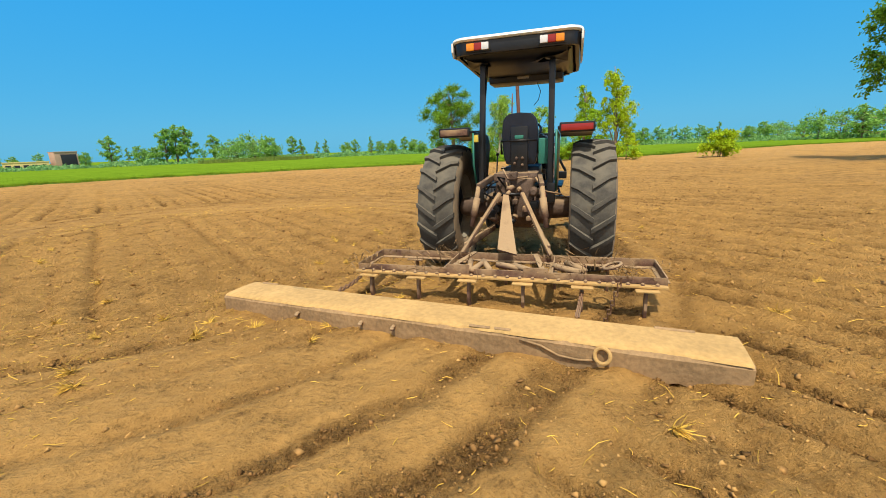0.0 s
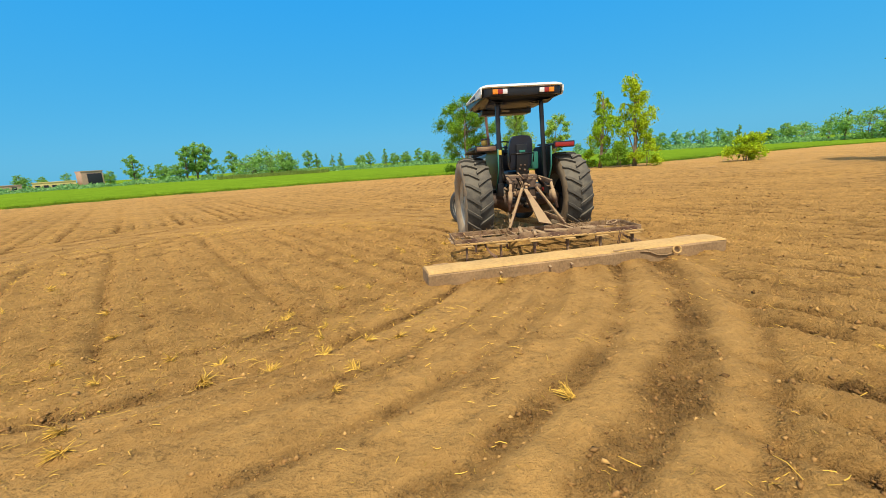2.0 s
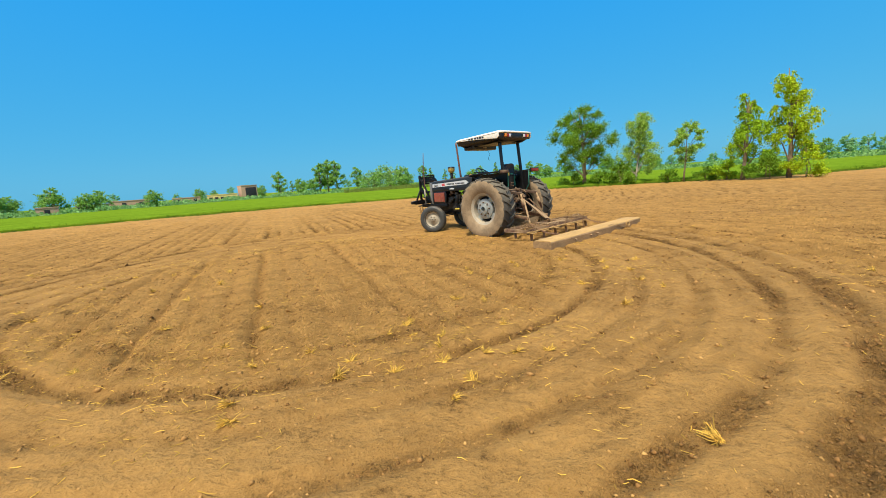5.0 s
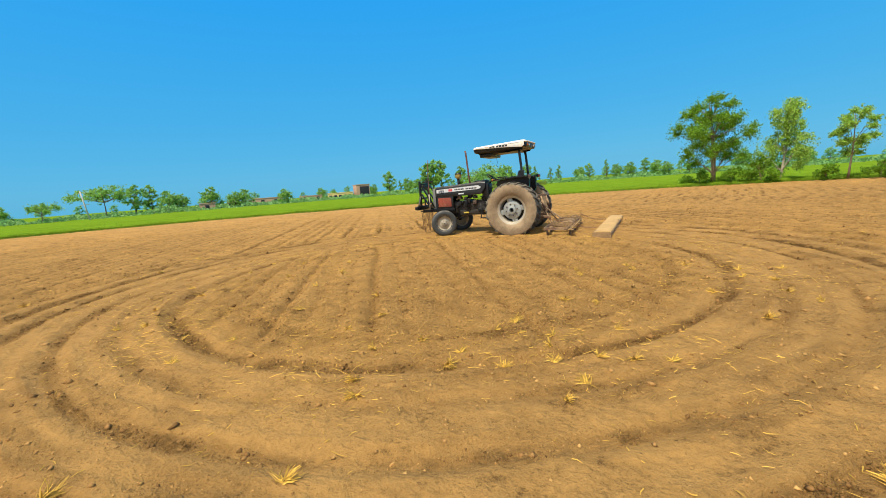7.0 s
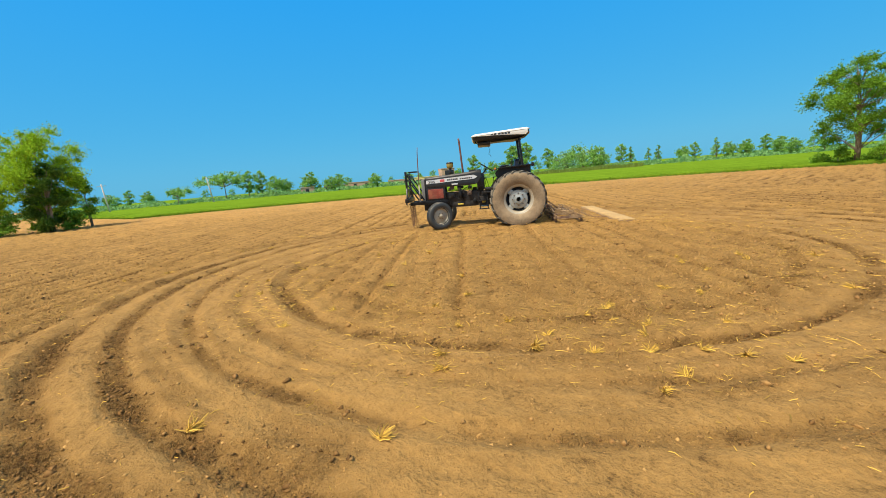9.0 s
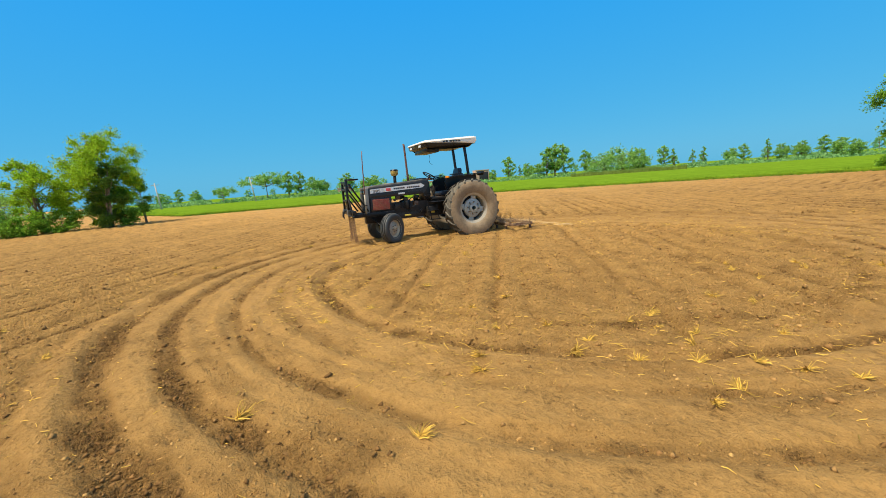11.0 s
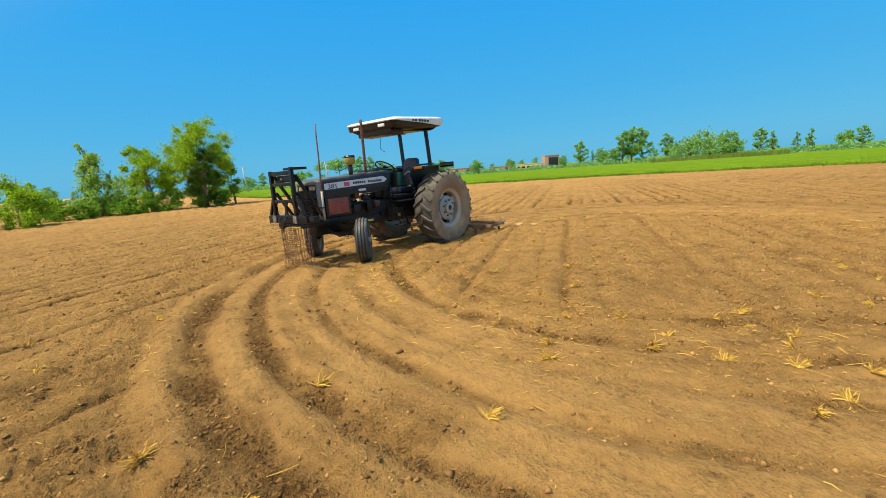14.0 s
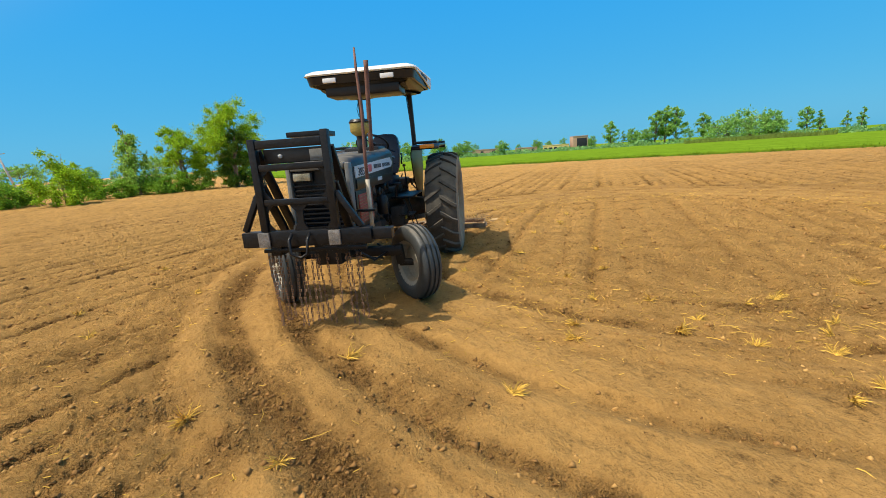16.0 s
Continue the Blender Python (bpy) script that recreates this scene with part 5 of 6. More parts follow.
        for i in range(6):
            bm = B()
            x0 = 0.12 + i * 0.085 + (0.03 if i > 3 else 0)
            box(bm, (x0, s * 0.702 - 0.005, 2.485), (x0 + 0.065, s * 0.702 + 0.005, 2.53), 0.002)
            P("lettering_bar", bm, INK, "dark bar of lettering", can)
    bm = B()
    tube(bm, [(0.72, -0.15, 2.24), (0.68, -0.2, 2.12), (0.72, -0.17, 2.02), (0.65, -0.12, 1.95)], 0.005, 5)
    P("loose_wire", bm, BLACK, "", can)
    for y in (0.33, 0.345):
        bm = B()
        tube(bm, [(-0.14, y, 2.4), (-0.2, y + 0.03, 1.9), (-0.3, y + 0.02, 1.2), (-0.3, y - 0.06, 1.0)], 0.007, 5)
        P("cable", bm, BLACK)
    # exhaust and air cleaner
    bm = B()
    tube(bm, [(1.50, 0.17, 1.5), (1.52, 0.18, 1.72), (1.56, 0.225, 2.44), (1.575, 0.23, 2.52)], [0.03, 0.028, 0.026, 0.028], 12)
    P("exhaust_pipe", bm, RUST_ROD, "tall rusty brown exhaust pipe")
    bm = B()
    tube(bm, [(1.88, 0.17, 1.48), (1.88, 0.17, 1.72)], 0.042, 14)
    ac = P("air_cleaner", bm, GREY_BONNET, "grey air intake stem")
    bm = B()
    lathe(bm, [(0.045, 1.70), (0.085, 1.725), (0.10, 1.75), (0.10, 1.83), (0.085, 1.85), (0.03, 1.86)], 24, "Z", Matrix.Translation((1.88, 0.17, 0)))
    P("pre_cleaner", bm, OLIVE, "brassy round pre-cleaner bowl", ac)
    bm = B()
    lathe(bm, [(0.10, 1.832), (0.108, 1.845), (0.09, 1.872), (0.02, 1.878)], 24, "Z", Matrix.Translation((1.88, 0.17, 0)))
    P("lid", bm, DARK_STEEL, "dark cap", ac)


build_cab()


def build_guard():
    """The welded front guard: bumper channel, ladder frame, braces, tow hook and dust chains."""
    bm = B()
    bar(bm, (3.18, -0.52, 0.86), (3.18, 0.58, 0.86), 0.09, 0.13, 0.012)
    bump = P("bumper", bm, DARK_STEEL, "heavy scuffed black steel bumper channel")
    bm = B()
    box(bm, (3.10, 0.583, 0.82), (3.20, 0.74, 0.91), 0.008)
    P("bumper_bracket", bm, DARK_STEEL, "short bracket on the bumper end", bump)
    for y in (-0.32, 0.28):
        bm = B()
        box(bm, (3.226, y - 0.048, 0.80), (3.245, y + 0.048, 0.92), 0.004)
        P("bumper_plate", bm, SCUFFED, "worn bare plate on the bumper", bump)
    for y in (-0.31, 0.29):
        s = 1 if y > 0 else -1
        bm = B()
        bar(bm, (3.2, y, 0.927), (3.2, y, 1.70 if y > 0 else 1.66), 0.06, 0.06, 0.008, up=(1, 0, 0))
        P("guard_upright", bm, DARK_STEEL, "scuffed black upright")
        for x0, z0, x1 in ((3.15, 1.58, 2.70), (3.15, 1.30, 2.86)):
            bm = B()
            bar(bm, (x0, y * 1.02, z0), (x1, y, 0.84), 0.07, 0.035, 0.006)
            P("guard_brace", bm, DARK_STEEL, "black diagonal brace")
        bm = B()
        bar(bm, (3.19, y + s * 0.03, 1.22), (3.18, s * 0.50, 0.93), 0.045, 0.045, 0.006)
        P("corner_brace", bm, DARK_STEEL, "slanting corner brace")
        bm = B()
        box(bm, (2.0, min(s * 0.24, s * 0.34), 0.70), (3.13, max(s * 0.24, s * 0.34), 0.80), 0.01)
        P("side_rail", bm, DARK_STEEL, "black side rail")
        for z, dz, w in ((1.408, -0.08, 0.06), (1.186, 0.10, 0.06), (1.134, -0.08, 0.06), (0.928, 0.09, 0.06)):
            bm = B()
            t = y - s * 0.03
            vs = [bm.verts.new((x, yy, zz)) for x in (3.19, 3.204) for yy, zz in ((t, z), (t - s * w, z), (t - s * w * 0.55, z + dz * 0.30), (t - s * w * 0.22, z + dz * 0.6), (t, z + dz))]
            bm.faces.new(vs[:5]), bm.faces.new(vs[5:])
            for k in range(5):
                bm.faces.new((vs[k], vs[(k + 1) % 5], vs[5 + (k + 1) % 5], vs[5 + k]))
            bmesh.ops.recalc_face_normals(bm, faces=bm.faces)
            P("gusset", bm, DARK_STEEL, "welded gusset plate")
    for z, h in ((1.615, 0.065), (1.435, 0.052), (1.16, 0.05)):
        bm = B()
        bar(bm, (3.2, -0.278, z), (3.2, 0.258, z), 0.05, h, 0.008)
        P("guard_crossbar", bm, DARK_STEEL, "black crossbar with chipped paint")
    bm = B()
    box(bm, (2.88, -0.06, 1.66), (3.12, 0.26, 1.70), 0.006)
    P("guard_top_plate", bm, DARK_STEEL, "flat black top plate")
    bm = B()
    box(bm, (3.08, -0.275, 1.465), (3.12, 0.255, 1.58), 0.006)
    pl = P("guard_panel", bm, BLACK, "black panel in the guard")
    bm = B()
    lathe(bm, [(0.016, 0), (0.016, 0.02), (0.008, 0.026)], 10, m=Matrix.Translation((3.118, -0.13, 1.52)) @ Matrix.Rotation(radians(-90), 4, "Z"))
    P("stud", bm, SILVER, "bright stud", pl)
    bm = B()
    box(bm, (3.12, 0.12, 1.47), (3.135, 0.25, 1.56), 0.004)
    P("paint_scuffed_flap", bm, GREY_SHELL, "bent grey flap", pl)
    bm = B()
    prism(bm, [(-0.075, 1.134), (-0.028, 1.08), (-0.026, 0.99), (-0.06, 0.928), (0.06, 0.928), (0.026, 0.99), (0.028, 1.08), (0.075, 1.134)], 3.185, 3.205)
    bmesh.ops.transform(bm, matrix=Matrix(((0, 1, 0, 0), (1, 0, 0, 0), (0, 0, 1, 0), (0, 0, 0, 1))), verts=bm.verts)
    bmesh.ops.recalc_face_normals(bm, faces=bm.faces)
    P("guard_strut", bm, DARK_STEEL, "flared black strut plate")
    bm = B()
    tube(bm, [(3.24, -0.075, 0.90), (3.30, -0.075, 0.86), (3.31, -0.07, 0.75), (3.29, 0.0, 0.71), (3.31, 0.07, 0.75), (3.30, 0.075, 0.86), (3.24, 0.075, 0.90)], 0.014, 8)
    P("tow_hook", bm, DARK_STEEL, "rusty tow loop", bump)
    bm = B()
    bar(bm, (3.12, -0.40, 0.745), (3.12, 0.50, 0.745), 0.03, 0.03, 0.004)
    cb = P("chain_bar", bm, DARK_STEEL, "thin bar that carries dust chains")
    rng = random.Random(8)
    for y0 in (-0.36, -0.33, -0.31, -0.27, -0.22, -0.14, -0.08, -0.05, 0.0, 0.05, 0.08, 0.15, 0.22, 0.30, 0.34, 0.40, 0.44):
        y = y0 + rng.uniform(-0.012, 0.012)
        n, sway = rng.randint(17, 20), rng.uniform(-0.08, 0.03)
        bm = B()
        for k in range(n):
            z, x = 0.70 - k * 0.034, 3.12 + sway * (k / n) ** 1.5
            a = Vector((x, y, z)) + Vector((rng.uniform(-0.004, 0.004), rng.uniform(-0.006, 0.006), 0))
            wv = Vector((0, 0.008, 0)) if k % 2 else Vector((0.008, 0, 0))
            d = Vector((0, 0, -0.021))
            tube(bm, [a - wv, a - wv + d, a + wv + d, a + wv, a - wv], 0.0052, 4, cap=False)
        P("dust_chain", bm, CHAIN, "thin dusty hanging chain", cb, smooth=60)
    # tall rusty rod at the front
    bm = B()
    tube(bm, [(2.80, 0.47, 0.80), (2.80, 0.47, 1.28)], 0.02, 8)
    rod = P("rod_socket", bm, RIM, "grey pipe socket")
    for z in (1.0, 0.78):
        bm = B()
        box(bm, (2.76, 0.35, z), (2.84, 0.52, z + 0.02), 0.004)
        P("rod_bracket", bm, DARK_STEEL, "", rod)
    bm = B()
    tube(bm, [(2.80, 0.47, 1.1), (2.79, 0.468, 1.5), (2.785, 0.48, 1.85), (2.77, 0.465, 2.2), (2.755, 0.462, 2.36)], [0.016, 0.015, 0.013, 0.012, 0.008], 8)
    P("rusty_rod", bm, RUST_ROD, "tall rusty bent rod", rod)
    bm = B()
    tube(bm, [(2.1, 0.3, 0.55), (2.25, 0.45, 0.50), (2.45, 0.35, 0.46), (2.6, 0.2, 0.62)], 0.013, 6)
    tube(bm, [(2.1, 0.25, 0.52), (2.3, 0.4, 0.44), (2.5, 0.3, 0.5), (2.55, 0.2, 0.62)], 0.011, 6)
    P("front_hose", bm, BLACK, "looped black hose")


build_guard()


def build_rear_linkage():
    bm = B()
    box(bm, (-0.36, -0.22, 0.62), (-0.1, 0.22, 1.08), 0.05)
    box(bm, (-0.30, -0.26, 1.02), (0.2, 0.26, 1.14), 0.04)
    hyd = P("hydraulic_lift", bm, GREASE, "greasy brown hydraulic lift housing")
    rng = random.Random(9)
    for i in range(22):
        y, z = rng.uniform(-0.3, 0.3), rng.uniform(0.62, 1.15)
        bm = B()
        r = rng.uniform(0.025, 0.06)
        if i % 2:
            lathe(bm, [(r, 0), (r, 0.06), (r * 0.7, 0.075), (r * 0.5, 0.1)], 12, m=Matrix.Translation((-0.34, y, z)) @ Matrix.Rotation(radians(90), 4, "Z"))
        else:
            box(bm, (-0.46, y - r, z - r * 0.8), (-0.33, y + r, z + r), 0.012)
        P("rear_fitting", bm, (GREASE, RUST, DARK_STEEL)[i % 3], "", hyd)
    for i in range(7):
        y, z = rng.uniform(-0.3, 0.3), rng.uniform(0.9, 1.2)
        bm = B()
        tube(bm, [(-0.38, y, z), (-0.46, y + rng.uniform(-0.12, 0.12), z - rng.uniform(-0.05, 0.2)), (-0.36, y + rng.uniform(-0.3, 0.3), z - rng.uniform(0, 0.25))], 0.012, 6)
        P("rear_hose", bm, (BLACK, RUST)[i % 2], "", hyd)
    bm = B()
    tube(bm, [(-0.5, 0, 0.60), (-0.3, 0, 0.60)], 0.03, 10)
    P("power_shaft", bm, DARK_STEEL, "short splined shaft")
    for s in (1, -1):
        bm = B()
        bar(bm, (-0.25, s * 0.28, 1.08), (-0.72, s * 0.34, 1.02), 0.05, 0.07, 0.01)
        P("lift_arm", bm, GREASE, "brown cranked lift arm")
        bm = B()
        tube(bm, [(-0.70, s * 0.34, 1.02), (-0.82, s * 0.40, 0.60)], 0.026, 10)
        tube(bm, [(-0.73, s * 0.353, 0.9), (-0.79, s * 0.385, 0.7)], 0.038, 10)
        P("lift_rod", bm, RUST, "dusty lift rod")
        bm = B()
        bar(bm, (-0.2, s * 0.26, 0.48), (-0.98, s * 0.44, 0.41), 0.03, 0.08, 0.008)
        P("lower_link", bm, RUST, "rusty lower link arm")
        bm = B()
        for k in range(9):
            a = Vector((-0.3 - 0.05 * k, s * (0.2 + 0.018 * k), 0.56 - 0.05 * math.sin(k * 0.35)))
            tube(bm, [a, a + Vector((-0.02, 0.012, -0.01)), a + Vector((-0.05, 0.0, 0)), a + Vector((-0.02, -0.012, 0.01)), a], 0.006, 4, cap=False)
        P("check_chain", bm, RUST, "", smooth=60)
        bm = B()
        box(bm, (-0.30, s * 0.38 - 0.04, 0.84), (-0.24, s * 0.38 + 0.04, 0.90), 0.008)
        P("rear_reflector", bm, RED if s < 0 else RIM, "round red reflector" if s < 0 else "pale reflector")
    bm = B()
    tube(bm, [(-0.40, 0, 0.98), (-0.60, 0.04, 0.925)], 0.024, 10)
    tube(bm, [(-0.45, 0.01, 0.98), (-0.55, 0.03, 0.975)], 0.036, 10)
    P("top_link", bm, RUST, "rusty top link")


build_rear_linkage()


# ---- cultivator ----
CULTIVATOR = thing("cultivator", "rusty brown tine cultivator with dry weeds on its frame", "cultivator")


def build_cultivator():
    X0, X1, HW, Z = -0.96, -1.56, 1.42, 0.32
    for x in (X0, X1):
        bm = B()
        box(bm, (x - 0.006, -HW, Z - 0.05), (x + 0.006, HW, Z + 0.022), 0.002)
        box(bm, (min(x, x + (0.07 if x == X1 else -0.07)), -HW, Z - 0.058), (max(x, x + (0.07 if x == X1 else -0.07)), HW, Z - 0.0505), 0.002)
        part("frame_rail", bm, RUST, CULTIVATOR, "rusty brown angle-iron rail")
    for y in (-HW, -0.5, 0.5, HW):
        bm = B()
        box(bm, (X1 + 0.008, y - 0.006, Z - 0.05), (X0 - 0.008, y + 0.006, Z + 0.022), 0.002)
        box(bm, (X1 + 0.08, y - 0.04, Z - 0.049), (X0 - 0.08, y + 0.04, Z - 0.04), 0.002)
        part("cross_member", bm, RUST, CULTIVATOR, "rusty cross member")
    bm = B()
    bar(bm, (X1 - 0.045, -HW, Z - 0.045), (X1 - 0.045, HW, Z - 0.045), 0.06, 0.02, 0.004)
    lip = part("rear_flange", bm, DUSTY_WOOD, CULTIVATOR, "dust-covered rear flange")
    for i in range(25):
        y = -HW + 0.08 + i * (2 * HW - 0.16) / 24
        bm = B()
        lathe(bm, [(0.017, 0), (0.017, 0.012), (0.009, 0.02)], 6, "Z", Matrix.Translation((X1 - 0.05, y, Z - 0.034)))
        part("bolt", bm, RUST, lip)
    # tines: rear row, and a front row between them
    for row, n, x in ((0, 6, X1 - 0.03), (1, 5, X0)):
        for i in range(n):
            y = -HW + 0.16 + (2 * HW - 0.32) * (i + 0.5 * row) / 5
            bm = B()
            prism(bm, [(x - 0.03, Z - 0.05), (x + 0.03, Z - 0.05), (x + 0.01, Z - 0.25), (x + 0.07, Z - 0.43), (x + 0.13, Z - 0.50), (x + 0.09, Z - 0.51), (x + 0.015, Z - 0.44), (x - 0.045, Z - 0.25)], y - 0.013, y + 0.013, 0.003)
            tine = part("tine", bm, RUST, CULTIVATOR, "curved rusty tine")
            bm = B()
            box(bm, (x - 0.10, y - 0.09, Z - 0.075), (x + 0.05, y + 0.09, Z - 0.062), 0.004)
            part("clamp_plate", bm, DUSTY_WOOD if row == 0 else RUST, tine, "dusty clamp plate")
            bm = B()
            prism(bm, [(x + 0.06, Z - 0.42), (x + 0.16, Z - 0.56), (x + 0.12, Z - 0.57), (x + 0.03, Z - 0.45)], y - 0.05, y + 0.05, 0.003)
            part("shovel", bm, DARK_STEEL, tine, "worn soil shovel")
    # hitch tower: two plates that meet over the front rail, stays to the rear rail
    bm = B()
    top, foot = Vector((-0.58, 0.06, 0.92)), Vector((-1.22, -0.05, Z + 0.10))
    along, across = (foot - top).normalized(), Vector((0.12, 0.95, 0.2)).normalized()
    face = along.cross(across).normalized() * 0.012
    corners = [top - across * 0.03, top + across * 0.03, foot + across * 0.10, foot - across * 0.10]
    under, over = [bm.verts.new(c - face) for c in corners], [bm.verts.new(c + face) for c in corners]
    bm.faces.new(under), bm.faces.new(over)
    for k in range(4):
        bm.faces.new((under[k], under[(k + 1) % 4], over[(k + 1) % 4], over[k]))
    bmesh.ops.recalc_face_normals(bm, faces=bm.faces)
    part("tower_plate", bm, RUST, CULTIVATOR, "rusty wedge-shaped hitch plate")
    for s in (1, -1):
        bm = B()
        bar(bm, (-0.62, s * 0.12, 0.94), (-1.02, s * 0.46, Z + 0.03), 0.045, 0.03, 0.004)
        part("tower_leg", bm, RUST, CULTIVATOR, "rusty hitch leg")
        bm = B()
        bar(bm, (-1.05, s * 0.31, Z + 0.05), (X1 + 0.02, s * 0.42, Z + 0.03), 0.05, 0.012, 0.003)
        part("tower_stay", bm, RUST, CULTIVATOR)
        bm = B()
        box(bm, (X1 - 0.018, s * 0.36 - 0.11, Z - 0.055), (X1 - 0.0065, s * 0.36 + 0.11, Z + 0.06), 0.003)
        part("splice_plate", bm, RUST, CULTIVATOR, "bolted splice plate")
    bm = B()
    tube(bm, [(-0.58, -0.15, 0.92), (-0.58, 0.20, 0.92)], 0.02, 10)
    part("hitch_pin", bm, DARK_STEEL, CULTIVATOR)
    for y, x, ang in ((0.28, -1.42, 10), (0.20, -1.45, -15), (0.12, -1.40, 25), (-0.1, -1.4, 80), (-0.62, -1.4, 70), (-0.7, -1.3, 40), (-0.25, -1.45, 60)):
        bm = B()
        c, s = 0.13 * math.cos(radians(ang)), 0.13 * math.sin(radians(ang))
        tube(bm, [(x - c, y - s, Z + 0.0), (x + c, y + s, Z + 0.02)], 0.03, 8)
        part("loose_bar", bm, RUST, CULTIVATOR, "loose rusty pin")
    # dry weeds and roots caught on the frame
    rng = random.Random(14)
    for cx, cy, n, sp in ((-1.3, 0.9, 260, 0.45), (-1.25, -0.85, 340, 0.5), (-1.54, 1.32, 240, 0.2), (-1.5, -1.16, 240, 0.25), (-1.1, 0.5, 120, 0.3), (-1.05, -0.4, 120, 0.3), (-1.58, 0.6, 120, 0.35), (-1.58, -0.5, 120, 0.35)):
        bm = B()
        for _ in range(int(n * 0.4)):
            p = Vector((cx + rng.gauss(0, 0.12), cy + rng.gauss(0, sp * 0.6), Z + 0.03 + abs(rng.gauss(0, 0.03))))
            p.y = max(-HW - 0.1, min(HW + 0.15, p.y))
            d = Vector((rng.gauss(0, 0.5), rng.gauss(0, 1), rng.gauss(0, 0.25))).normalized() * rng.uniform(0.03, 0.13)
            if abs(cy) > 1.2 and rng.random() < 0.4:
                p.z -= rng.uniform(0, 0.4)
            w = d.cross(Vector((rng.random(), rng.random(), 1))).normalized() * rng.uniform(0.002, 0.006)
            q = p + d * 0.5 + Vector((0, 0, rng.uniform(-0.03, 0.05)))
            a = [bm.verts.new(v) for v in (p - w, p + w, q + w, q - w)]
            b = [bm.verts.new(v) for v in (p + d + w * 0.4, p + d - w * 0.4)]
            bm.faces.new(a)
            bm.faces.new((a[3], a[2], b[0], b[1]))
        tagged(part("weed_tangle", bm, TRASH, CULTIVATOR, "tangle of dry roots and weeds", smooth=None), kind="stuff")
    bm = B()
    for k in range(14):
        z = Z + 0.02 - k * 0.036
        a = Vector((X1 - 0.06 - 0.012 * k, -1.06 + 0.012 * k, z))
        wv = Vector((0, 0.014, 0)) if k % 2 else Vector((0.014, 0, 0))
        tube(bm, [a - wv, a - wv + Vector((0, 0, -0.04)), a + wv + Vector((0, 0, -0.04)), a + wv, a - wv], 0.007, 5, cap=False)
    part("hanging_chain", bm, CHAIN, CULTIVATOR, "rusty hanging chain", smooth=60)
    bm = B()
    torus(bm, 0.075, 0.013, 24, 8, Matrix.Translation((-1.46, -1.0, Z + 0.08)) @ Matrix.Rotation(radians(70), 4, "X"))
    part("iron_ring", bm, RUST, CULTIVATOR, "iron ring on the frame")


build_cultivator()


# ---- levelling beam ----
BEAM = thing("levelling_beam", "long dust-covered wooden levelling beam dragged behind on chains", "levelling beam")


